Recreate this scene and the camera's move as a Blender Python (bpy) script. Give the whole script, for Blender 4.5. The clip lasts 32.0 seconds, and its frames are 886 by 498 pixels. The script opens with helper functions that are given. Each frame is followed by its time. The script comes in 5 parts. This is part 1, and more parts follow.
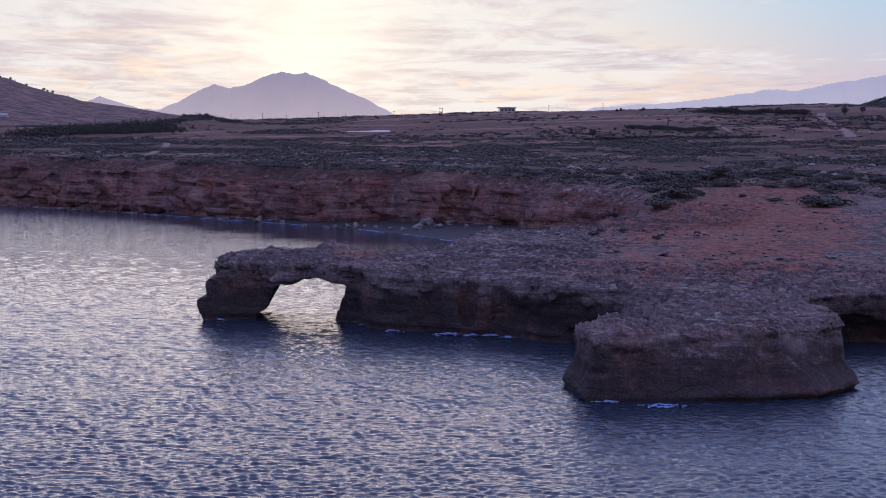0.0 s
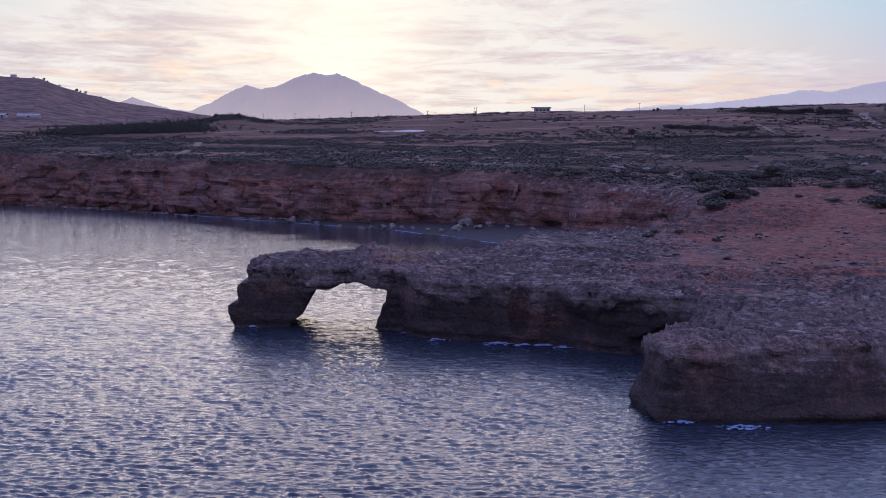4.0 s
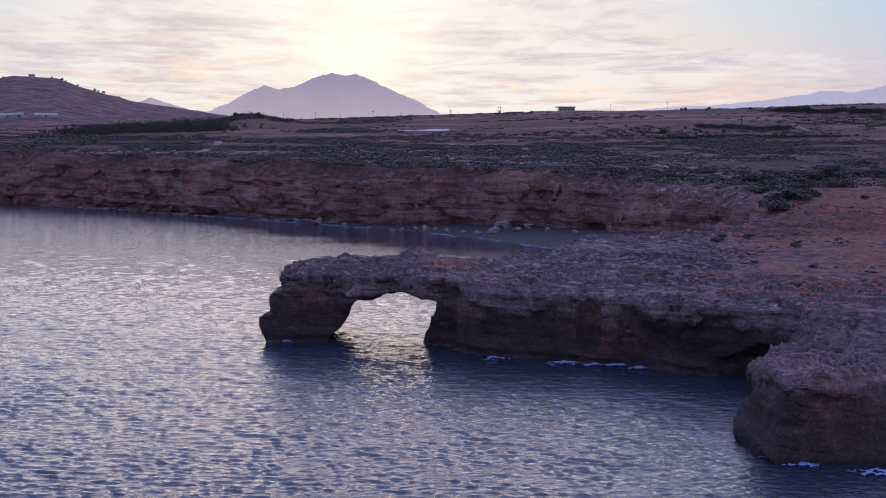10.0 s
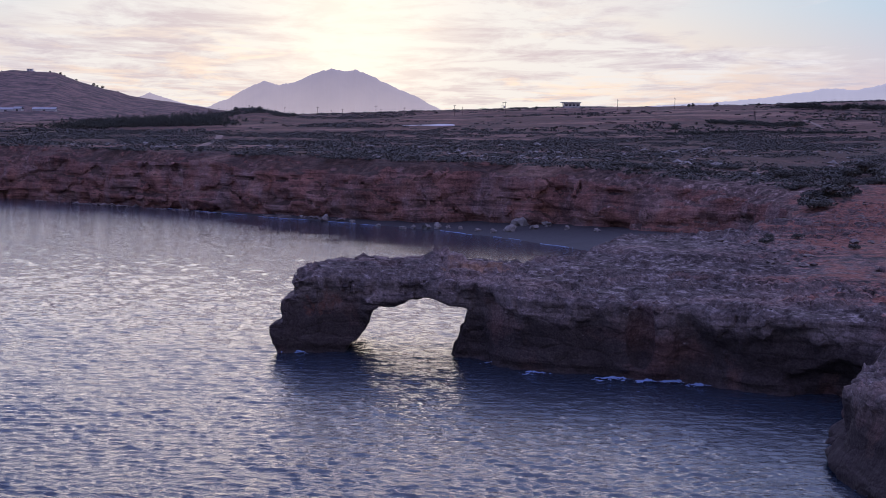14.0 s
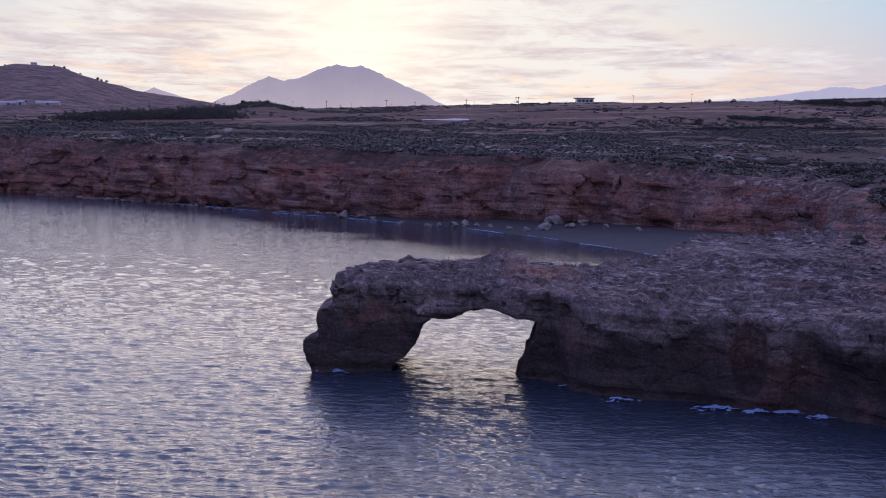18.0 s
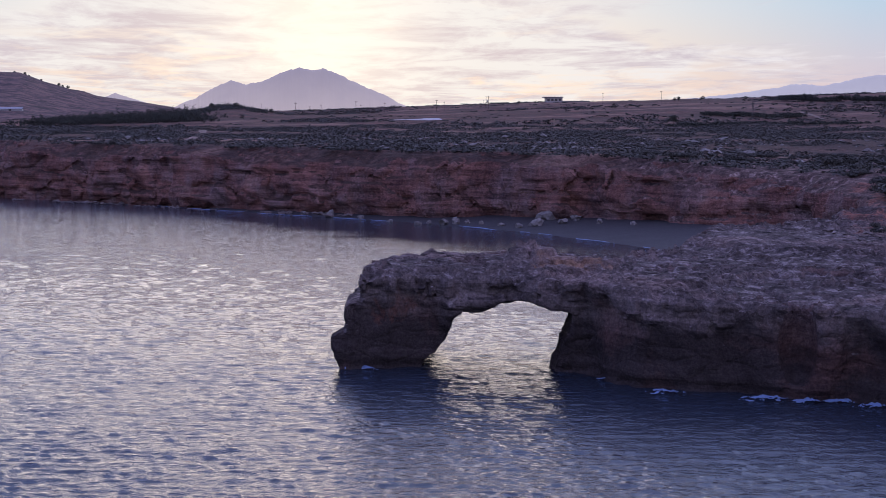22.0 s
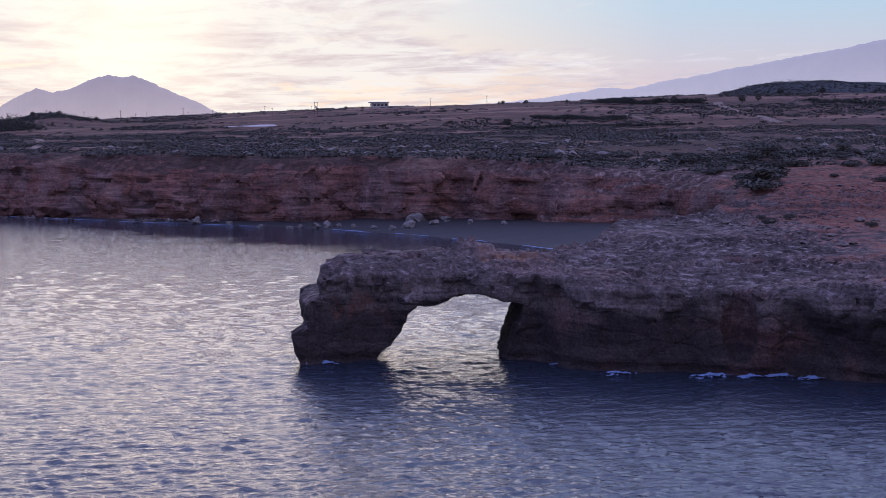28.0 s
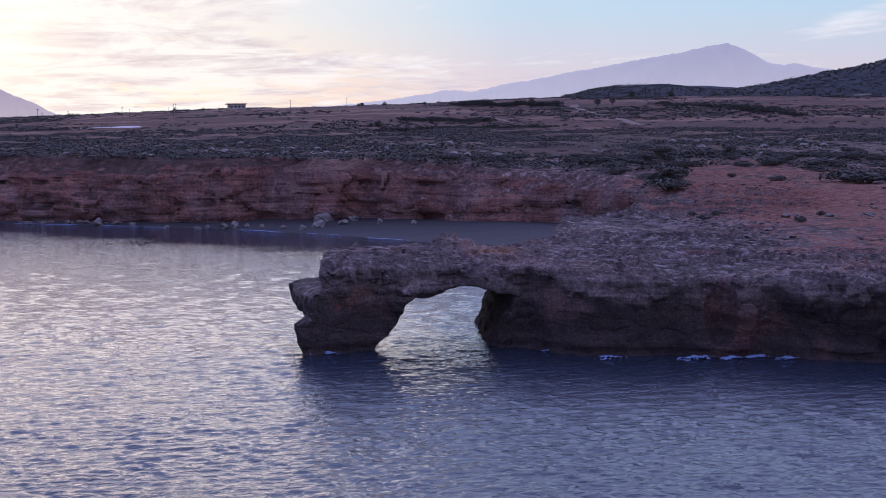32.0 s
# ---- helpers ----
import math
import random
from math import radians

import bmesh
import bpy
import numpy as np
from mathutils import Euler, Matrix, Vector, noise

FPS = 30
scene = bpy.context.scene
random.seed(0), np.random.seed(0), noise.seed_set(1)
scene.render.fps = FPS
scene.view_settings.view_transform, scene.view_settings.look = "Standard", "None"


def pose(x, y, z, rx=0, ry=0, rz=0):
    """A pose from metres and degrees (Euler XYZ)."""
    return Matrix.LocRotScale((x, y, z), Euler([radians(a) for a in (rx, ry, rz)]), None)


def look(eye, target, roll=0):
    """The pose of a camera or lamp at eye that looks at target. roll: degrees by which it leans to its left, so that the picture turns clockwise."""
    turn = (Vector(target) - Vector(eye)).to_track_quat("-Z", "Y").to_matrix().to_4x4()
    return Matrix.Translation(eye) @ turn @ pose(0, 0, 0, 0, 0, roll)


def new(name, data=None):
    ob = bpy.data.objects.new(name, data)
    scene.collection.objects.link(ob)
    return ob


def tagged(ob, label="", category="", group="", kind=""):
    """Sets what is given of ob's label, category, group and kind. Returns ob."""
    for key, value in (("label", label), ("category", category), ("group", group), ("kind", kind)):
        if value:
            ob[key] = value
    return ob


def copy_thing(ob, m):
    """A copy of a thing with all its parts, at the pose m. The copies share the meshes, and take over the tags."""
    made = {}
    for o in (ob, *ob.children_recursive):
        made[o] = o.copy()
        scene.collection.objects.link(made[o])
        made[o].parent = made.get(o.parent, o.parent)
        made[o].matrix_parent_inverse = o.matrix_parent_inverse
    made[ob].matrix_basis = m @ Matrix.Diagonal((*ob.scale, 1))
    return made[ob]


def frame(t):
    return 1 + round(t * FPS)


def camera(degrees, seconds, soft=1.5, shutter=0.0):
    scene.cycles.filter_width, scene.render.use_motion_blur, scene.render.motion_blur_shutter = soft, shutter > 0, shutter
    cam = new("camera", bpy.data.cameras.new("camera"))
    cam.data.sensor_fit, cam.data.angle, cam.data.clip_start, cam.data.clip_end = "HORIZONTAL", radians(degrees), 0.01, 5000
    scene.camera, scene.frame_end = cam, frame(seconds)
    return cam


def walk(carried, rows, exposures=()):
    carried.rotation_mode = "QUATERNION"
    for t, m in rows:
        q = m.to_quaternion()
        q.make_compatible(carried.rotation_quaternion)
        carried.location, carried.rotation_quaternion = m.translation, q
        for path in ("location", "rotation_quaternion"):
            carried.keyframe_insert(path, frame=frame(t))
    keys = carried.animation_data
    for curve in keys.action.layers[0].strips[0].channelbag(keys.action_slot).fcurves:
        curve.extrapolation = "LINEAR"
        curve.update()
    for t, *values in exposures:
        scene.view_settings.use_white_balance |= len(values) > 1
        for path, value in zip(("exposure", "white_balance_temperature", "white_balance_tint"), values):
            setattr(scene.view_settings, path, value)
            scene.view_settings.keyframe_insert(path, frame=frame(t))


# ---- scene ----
# camera: seconds, place, yaw to the left from +y, pitch, roll (degrees)
PATH = [
    (0, 16.93, -73.81, 28.09, -2.328, -5.075, 0.086),
    (0.5, 16.78, -72.21, 27.96, -2.179, -5.064, 0.072),
    (1, 16.63, -70.63, 27.85, -1.992, -5.061, 0.063),
    (1.5, 16.43, -68.97, 27.71, -1.816, -5.048, 0.073),
    (2, 16.17, -67.33, 27.55, -1.642, -5.042, 0.095),
    (2.5, 15.90, -65.66, 27.39, -1.492, -5.026, 0.109),
    (3, 15.66, -63.89, 27.27, -1.309, -5.021, 0.112),
    (3.5, 15.41, -62.13, 27.17, -1.158, -5.020, 0.106),
    (5.5, 14.05, -55.16, 26.81, -0.659, -5.036, 0.147),
    (6, 13.64, -53.50, 26.71, -0.566, -5.031, 0.191),
    (6.5, 13.24, -51.95, 26.65, -0.472, -5.039, 0.218),
    (7, 12.84, -50.45, 26.59, -0.393, -5.045, 0.227),
    (7.5, 12.46, -48.87, 26.52, -0.319, -5.044, 0.224),
    (8, 12.09, -47.22, 26.42, -0.306, -5.041, 0.227),
    (8.5, 11.72, -45.59, 26.31, -0.304, -5.022, 0.228),
    (9, 11.36, -44.02, 26.21, -0.303, -5.019, 0.215),
    (9.5, 11.01, -42.41, 26.12, -0.304, -5.002, 0.197),
    (10, 10.66, -40.73, 26.00, -0.312, -4.986, 0.165),
    (10.5, 10.29, -39.03, 25.89, -0.318, -4.964, 0.139),
    (11, 9.89, -37.29, 25.78, -0.326, -4.989, 0.165),
    (11.5, 9.46, -35.42, 25.66, -0.338, -5.021, 0.216),
    (12, 9.03, -33.38, 25.53, -0.342, -5.038, 0.250),
    (12.5, 8.60, -31.16, 25.39, -0.348, -5.052, 0.278),
    (13, 8.17, -28.82, 25.24, -0.343, -5.069, 0.322),
    (13.5, 7.70, -26.52, 25.11, -0.362, -5.092, 0.358),
    (14, 7.20, -24.12, 25.03, -0.363, -5.125, 0.373),
    (14.5, 6.69, -21.49, 24.99, -0.368, -5.182, 0.400),
    (16.5, 4.02, -8.32, 24.35, -0.366, -5.215, 0.604),
    (17, 3.19, -5.88, 24.09, -0.371, -5.202, 0.654),
    (17.5, 2.40, -3.88, 23.82, -0.331, -5.221, 0.675),
    (18, 1.61, -2.32, 23.52, -0.236, -5.246, 0.677),
    (18.5, 0.77, -1.05, 23.21, -0.114, -5.226, 0.654),
    (19, -0.02, -0.08, 22.98, -0.000, -5.212, 0.577),
    (19.5, -0.78, 0.68, 22.79, 0.021, -5.190, 0.469),
    (20, -1.50, 1.25, 22.61, -0.028, -5.183, 0.347),
    (20.5, -2.19, 1.51, 22.48, -0.176, -5.183, 0.219),
    (21, -2.91, 1.54, 22.37, -0.564, -5.170, 0.112),
    (21.5, -3.67, 1.48, 22.28, -1.239, -5.149, 0.029),
    (22, -4.49, 1.31, 22.20, -1.772, -5.150, -0.055),
    (22.5, -5.35, 1.02, 22.12, -2.304, -5.128, -0.148),
    (23, -6.20, 0.69, 22.07, -2.831, -5.117, -0.247),
    (23.5, -7.04, 0.32, 22.06, -3.349, -5.096, -0.345),
    (24, -7.94, -0.03, 22.05, -3.879, -5.094, -0.429),
    (24.5, -8.92, -0.28, 22.03, -4.439, -5.075, -0.497),
    (25, -9.99, -0.58, 21.97, -5.167, -5.052, -0.558),
    (25.5, -11.15, -0.94, 21.89, -5.909, -5.028, -0.597),
    (27.5, -16.55, -3.08, 22.02, -8.825, -4.986, -0.725),
    (28, -18.07, -3.53, 22.02, -9.626, -4.972, -0.759),
    (28.5, -19.73, -3.98, 22.01, -10.534, -4.972, -0.762),
    (29, -21.45, -4.44, 21.97, -11.410, -4.955, -0.747),
    (29.5, -23.23, -4.83, 21.95, -12.306, -4.952, -0.728),
    (30, -25.14, -5.16, 21.97, -13.188, -4.964, -0.724),
    (30.5, -27.22, -5.63, 21.98, -14.009, -4.958, -0.734),
    (31, -29.45, -6.29, 21.99, -14.765, -4.957, -0.727),
    (31.5, -31.87, -6.92, 22.04, -15.547, -4.963, -0.704),
    (32, -34.52, -7.41, 22.14, -16.354, -4.975, -0.674),
]


def aim(x, y, z, yaw, pitch, roll):
    a, b = radians(yaw), radians(pitch)
    ahead = Vector((-math.sin(a) * math.cos(b), math.cos(a) * math.cos(b), math.sin(b)))
    return look((x, y, z), Vector((x, y, z)) + ahead, roll)


cam = camera(36.127, 32.0, soft=0.5)
walk(cam, [(t, aim(*p)) for t, *p in PATH], exposures=[(0, 0.0, 5780, 10), (24, 0.0, 5780, 10), (30, 0.1, 5780, 10), (32, 0.15, 5780, 10)])

# ---------------------------------------------------------------- light
SUN_AZ, SUN_EL = 3.4, 4.3          # degrees to the left of +y, degrees up


def node(tree, kind, ins=None, operation=None, clamp=False):
    n = tree.nodes.new(kind)
    if operation:
        n.operation = operation
    if clamp:
        n.use_clamp = True
    for key, value in (ins or {}).items():
        if isinstance(value, bpy.types.NodeSocket):
            tree.links.new(value, n.inputs[key])
        else:
            n.inputs[key].default_value = value
    return n


def maths(tree, op, a, b=0.0, clamp=False):
    return node(tree, "ShaderNodeMath", {0: a, 1: b}, operation=op, clamp=clamp).outputs[0]


def ramp(tree, fac, *stops):
    n = node(tree, "ShaderNodeValToRGB", {0: fac})
    el = n.color_ramp.elements
    while len(el) < len(stops):
        el.new(0.5)
    for e, (p, c) in zip(el, stops):
        e.position, e.color = p, (*c, 1) if len(c) == 3 else c
    return n.outputs[0]


def mixc(tree, fac, a, b, blend="MIX"):
    n = node(tree, "ShaderNodeMix")
    n.data_type, n.blend_type = "RGBA", blend
    for key, value in ((0, fac), (6, a), (7, b)):
        if isinstance(value, bpy.types.NodeSocket):
            tree.links.new(value, n.inputs[key])
        else:
            n.inputs[key].default_value = value if key == 0 else (*value, 1)
    return n.outputs[2]


def fbm(tree, vec, scale, detail=4.0, rough=0.55, dist=0.0):
    return node(tree, "ShaderNodeTexNoise", {"Vector": vec, "Scale": scale, "Detail": detail, "Roughness": rough, "Distortion": dist}).outputs[0]


def build_world():
    world = bpy.data.worlds.new("dawn_sky")
    scene.world = world
    world.use_nodes = True
    t = world.node_tree
    t.nodes.clear()
    way = node(t, "ShaderNodeTexCoord").outputs["Generated"]
    sky = node(t, "ShaderNodeTexSky")
    sky.sky_type, sky.sun_disc, sky.sun_elevation, sky.sun_rotation = "NISHITA", False, radians(SUN_EL), radians(-SUN_AZ)
    sky.altitude, sky.air_density, sky.dust_density, sky.ozone_density = 20, 1.0, 2.0, 2.0
    sx = node(t, "ShaderNodeSeparateXYZ", {0: way})
    up = maths(t, "MAXIMUM", sx.outputs[2], 0.0)
    a, e = radians(SUN_AZ), radians(SUN_EL)
    dot = node(t, "ShaderNodeVectorMath", {0: way, 1: (-math.sin(a) * math.cos(e), math.cos(a) * math.cos(e), math.sin(e))}, operation="DOT_PRODUCT").outputs["Value"]
    warm = ramp(t, dot, (0.925, (0, 0, 0)), (0.992, (1, 1, 1)))
    core = maths(t, "POWER", maths(t, "MAXIMUM", dot, 0.0), 420.0)
    # clear air: cream near the sun, mauve along the horizon, pale blue above
    low = mixc(t, warm, (0.72, 0.58, 0.62), (0.93, 0.74, 0.56))
    mid = mixc(t, warm, (0.53, 0.65, 0.75), (0.78, 0.75, 0.72))
    air = mixc(t, ramp(t, up, (0.025, (0, 0, 0)), (0.085, (1, 1, 1))), low, mid)
    air = mixc(t, ramp(t, up, (0.10, (0, 0, 0)), (0.45, (1, 1, 1))), air, (0.60, 0.62, 0.98))
    air = mixc(t, 0.12, air, mixc(t, 1.0, sky.outputs[0], (0.1, 0.1, 0.1), "MULTIPLY"))
    # two decks of streaked cloud, seen nearly edge on
    inv = maths(t, "DIVIDE", 1.0, maths(t, "ADD", up, 0.05))
    flat = node(t, "ShaderNodeCombineXYZ", {0: maths(t, "MULTIPLY", sx.outputs[0], inv), 1: maths(t, "MULTIPLY", sx.outputs[1], inv), 2: 0.0}).outputs[0]
    deck = node(t, "ShaderNodeMapping", {"Vector": flat, "Scale": (0.80, 0.50, 1.0), "Rotation": (0, 0, 0.06), "Location": (3.1, 0.4, 0)}).outputs[0]
    big = fbm(t, deck, 0.55, 3.0, 0.5, 0.4)
    fine = fbm(t, deck, 2.6, 7.0, 0.62, 0.5)
    shade = fbm(t, node(t, "ShaderNodeMapping", {"Vector": deck, "Location": (7.7, 2.0, 1.3)}).outputs[0], 1.9, 7.0, 0.64, 0.4)
    both = maths(t, "ADD", maths(t, "MULTIPLY", big, 0.55), maths(t, "MULTIPLY", fine, 0.45))
    # thinner cloud to the south, thicker round the sun
    both = maths(t, "ADD", both, maths(t, "MULTIPLY", maths(t, "SUBTRACT", warm, 0.62), 0.24))
    south = maths(t, "MULTIPLY", ramp(t, sx.outputs[0], (0.09, (0, 0, 0)), (0.23, (1, 1, 1))), ramp(t, up, (0.050, (0, 0, 0)), (0.074, (1, 1, 1))))
    both = maths(t, "SUBTRACT", both, maths(t, "MULTIPLY", south, 0.10))
    low_bank = maths(t, "MULTIPLY", ramp(t, sx.outputs[0], (0.05, (0, 0, 0)), (0.16, (1, 1, 1))), ramp(t, up, (0.018, (0, 0, 0)), (0.032, (1, 1, 1)), (0.050, (1, 1, 1)), (0.062, (0, 0, 0))))
    both = maths(t, "ADD", both, maths(t, "MULTIPLY", low_bank, 0.10))
    # a bank that widens southward over the far range
    turn = maths(t, "SUBTRACT", maths(t, "ARCTAN2", sx.outputs[0], sx.outputs[1]), 0.485)
    rise = maths(t, "ABSOLUTE", maths(t, "SUBTRACT", up, maths(t, "ADD", 0.060, maths(t, "MULTIPLY", turn, 0.13))))
    bank = ramp(t, maths(t, "SUBTRACT", maths(t, "MULTIPLY", turn, 0.22), maths(t, "ADD", rise, maths(t, "MULTIPLY", maths(t, "SUBTRACT", fine, 0.5), 0.02))), (0.0, (0, 0, 0)), (0.016, (1, 1, 1)))
    both = maths(t, "ADD", both, maths(t, "MULTIPLY", bank, 0.16))
    cover = ramp(t, both, (0.42, (0, 0, 0)), (0.56, (1, 1, 1)))
    bright = mixc(t, warm, (0.93, 0.83, 0.78), (0.98, 0.87, 0.74))
    dull = mixc(t, warm, (0.62, 0.54, 0.58), (0.74, 0.59, 0.55))
    cloud = mixc(t, ramp(t, shade, (0.40, (0, 0, 0)), (0.56, (1, 1, 1))), dull, bright)
    high = ramp(t, up, (0.12, (1, 1, 1)), (0.5, (0.74, 0.76, 1.10)))
    col = mixc(t, maths(t, "MULTIPLY", cover, 0.9), air, mixc(t, 1.0, cloud, high, "MULTIPLY"))
    col = mixc(t, maths(t, "MULTIPLY", core, 0.62, True), col, (1.42, 1.17, 0.84))
    # the side of the sky away from the dawn is dim
    away = ramp(t, maths(t, "MULTIPLY", maths(t, "ADD", dot, 1.0), 0.5), (0.30, (0.74, 0.68, 0.76)), (0.66, (0.80, 0.74, 0.83)), (0.90, (1, 1, 1)))
    lift = ramp(t, up, (0.09, (0.5, 0.5, 0.5)), (0.20, (0.66, 0.66, 0.69)), (0.36, (0.82, 0.83, 0.88)), (0.60, (0.80, 0.81, 0.88)), (1.0, (0.64, 0.64, 0.70)))
    col = mixc(t, 1.0, col, mixc(t, 1.0, lift, (2.0, 2.0, 2.0), "MULTIPLY"), "MULTIPLY")
    col = mixc(t, 1.0, col, away, "MULTIPLY")
    # clearer, deeper sky to the north above the horizon's glow
    north = ramp(t, maths(t, "ADD", sx.outputs[0], 0.5), (0.10, (1, 1, 1)), (0.44, (0, 0, 0)))
    col = mixc(t, maths(t, "MULTIPLY", north, ramp(t, up, (0.095, (0, 0, 0)), (0.17, (1, 1, 1)))), col, mixc(t, 1.0, col, (0.62, 0.66, 0.76), "MULTIPLY"))
    back = node(t, "ShaderNodeBackground", {"Color": col, "Strength": 1.0})
    t.links.new(back.outputs[0], node(t, "ShaderNodeOutputWorld").inputs[0])


build_world()
lamp = bpy.data.lights.new("sun", "SUN")
lamp.energy, lamp.angle, lamp.color = 0.4, radians(40), (1.0, 0.74, 0.52)
sun = new("sun", lamp)
a, e = radians(SUN_AZ), radians(SUN_EL)
sun.matrix_world = look((-math.sin(a) * math.cos(e) * 500, math.cos(a) * math.cos(e) * 500, math.sin(e) * 500), (0, 0, 0))


# ---------------------------------------------------------------- materials
def material(name, rough=0.9):
    m = bpy.data.materials.new(name)
    m.use_nodes = True
    t = m.node_tree
    bsdf = t.nodes["Principled BSDF"]
    bsdf.inputs["Roughness"].default_value = rough
    return m, t, bsdf


def bump(t, height, strength, distance, normal=None):
    ins = {"Height": height, "Strength": strength, "Distance": distance}
    if normal:
        ins["Normal"] = normal
    return node(t, "ShaderNodeBump", ins).outputs[0]


def terrain_material():
    """Layered rock on the steep faces; limestone, red earth and dry ground on the level parts."""
    m, t, bsdf = material("coastal_rock_and_earth", 0.93)
    geo = node(t, "ShaderNodeNewGeometry")
    pos, normal = geo.outputs["Position"], geo.outputs["Normal"]
    sx = node(t, "ShaderNodeSeparateXYZ", {0: pos})
    X, Y = sx.outputs[0], sx.outputs[1]
    nz = node(t, "ShaderNodeSeparateXYZ", {0: normal}).outputs[2]
    grain = fbm(t, pos, 1.5, 8.0, 0.68)
    pits = fbm(t, pos, 0.55, 6.0, 0.7, 0.4)
    patch = fbm(t, pos, 0.045, 5.0, 0.62, 0.6)
    blotch = fbm(t, pos, 0.12, 5.0, 0.62, 0.3)
    strata = fbm(t, node(t, "ShaderNodeMapping", {"Vector": pos, "Scale": (0.05, 0.05, 1.0)}).outputs[0], 1.1, 6.0, 0.65, 0.5)
    seep = fbm(t, node(t, "ShaderNodeMapping", {"Vector": pos, "Scale": (0.16, 0.16, 0.07)}).outputs[0], 1.0, 6.0, 0.62, 0.3)
    inland = ramp(t, maths(t, "MULTIPLY", maths(t, "ADD", Y, maths(t, "MULTIPLY", maths(t, "SUBTRACT", blotch, 0.5), 50.0)), 0.001), (0.205, (0, 0, 0)), (0.240, (1, 1, 1)))
    # steep faces
    tone = maths(t, "ADD", maths(t, "MULTIPLY", strata, 0.40), maths(t, "ADD", maths(t, "MULTIPLY", grain, 0.32), maths(t, "MULTIPLY", seep, 0.28)))
    Z = sx.outputs[2]
    # grey rock, darker towards the waterline with a ragged upper edge
    low_rock = ramp(t, tone, (0.40, (0.022, 0.018, 0.018)), (0.62, (0.052, 0.043, 0.043)))
    high_rock = ramp(t, tone, (0.40, (0.036, 0.030, 0.030)), (0.60, (0.165, 0.138, 0.136)))
    ragged_z = maths(t, "ADD", maths(t, "MULTIPLY", Z, 0.1), maths(t, "MULTIPLY", maths(t, "SUBTRACT", maths(t, "ADD", blotch, seep), 1.0), 0.35))
    grey = mixc(t, ramp(t, ragged_z, (0.46, (0, 0, 0)), (0.64, (1, 1, 1))), low_rock, high_rock)
    rust = ramp(t, tone, (0.40, (0.052, 0.028, 0.027)), (0.60, (0.240, 0.124, 0.102)))
    ochre = ramp(t, tone, (0.40, (0.10, 0.056, 0.042)), (0.62, (0.29, 0.185, 0.14)))
    red_rock = mixc(t, ramp(t, blotch, (0.44, (0, 0, 0)), (0.62, (1, 1, 1))), rust, ramp(t, tone, (0.40, (0.054, 0.036, 0.038)), (0.60, (0.240, 0.165, 0.152))))
    red_rock = mixc(t, ramp(t, seep, (0.60, (0, 0, 0)), (0.74, (0.5, 0.5, 0.5))), red_rock, ochre)
    grey_rock = mixc(t, ramp(t, blotch, (0.52, (0, 0, 0)), (0.66, (0.35, 0.35, 0.35))), grey, rust)
    def spot(cx, cy, cz, r):
        gap = node(t, "ShaderNodeVectorMath", {0: pos, 1: (cx, cy, cz)}, operation="DISTANCE").outputs["Value"]
        return ramp(t, maths(t, "ADD", maths(t, "DIVIDE", gap, r), maths(t, "MULTIPLY", maths(t, "SUBTRACT", pits, 0.5), 2.2)), (0.55, (0.8, 0.8, 0.8)), (1.05, (0, 0, 0)))
    # rusty stain on the arch's foot, ochre bed on its crown
    grey_rock = mixc(t, spot(-5.2, 127.0, 6.0, 2.6), grey_rock, (0.110, 0.050, 0.036))
    crown = spot(12.2, 131.0, 8.9, 4.2)
    grey_rock = mixc(t, crown, grey_rock, (0.150, 0.092, 0.062))
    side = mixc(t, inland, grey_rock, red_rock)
    # level ground
    stone = ramp(t, maths(t, "ADD", maths(t, "MULTIPLY", pits, 0.6), maths(t, "MULTIPLY", grain, 0.4)), (0.40, (0.020, 0.017, 0.017)), (0.52, (0.070, 0.059, 0.059)), (0.64, (0.230, 0.204, 0.206)))
    pale = ramp(t, grain, (0.36, (0.052, 0.038, 0.036)), (0.66, (0.21, 0.160, 0.150)))
    earth = ramp(t, maths(t, "ADD", maths(t, "MULTIPLY", pits, 0.5), maths(t, "MULTIPLY", grain, 0.5)), (0.38, (0.055, 0.023, 0.018)), (0.64, (0.205, 0.088, 0.063)))
    scrub = ramp(t, pits, (0.38, (0.034, 0.023, 0.019)), (0.54, (0.070, 0.041, 0.033)), (0.66, (0.150, 0.090, 0.072)))
    field = mixc(t, ramp(t, blotch, (0.44, (0, 0, 0)), (0.58, (1, 1, 1))), scrub, ramp(t, grain, (0.36, (0.060, 0.033, 0.026)), (0.66, (0.165, 0.090, 0.069))))
    dx = maths(t, "DIVIDE", maths(t, "SUBTRACT", X, maths(t, "ADD", 30.0, maths(t, "MULTIPLY", Y, 0.30))), 27.0)
    dy = maths(t, "DIVIDE", maths(t, "SUBTRACT", Y, 190.0), 92.0)
    rr = maths(t, "ADD", maths(t, "MULTIPLY", dx, dx), maths(t, "MULTIPLY", dy, dy))
    broken = maths(t, "ADD", maths(t, "MULTIPLY", maths(t, "SUBTRACT", blotch, 0.5), 3.0), maths(t, "MULTIPLY", maths(t, "SUBTRACT", pits, 0.52), 3.4))
    redness = maths(t, "SUBTRACT", maths(t, "ADD", 1.0, broken), rr)
    red = ramp(t, redness, (0.0, (0, 0, 0)), (0.6, (0.85, 0.85, 0.85)))
    rim = ramp(t, maths(t, "ADD", patch, maths(t, "MULTIPLY", maths(t, "SUBTRACT", blotch, 0.5), 0.6)), (0.50, (0, 0, 0)), (0.60, (1, 1, 1)))
    near_top = mixc(t, maths(t, "MULTIPLY", rim, 0.7), stone, pale)
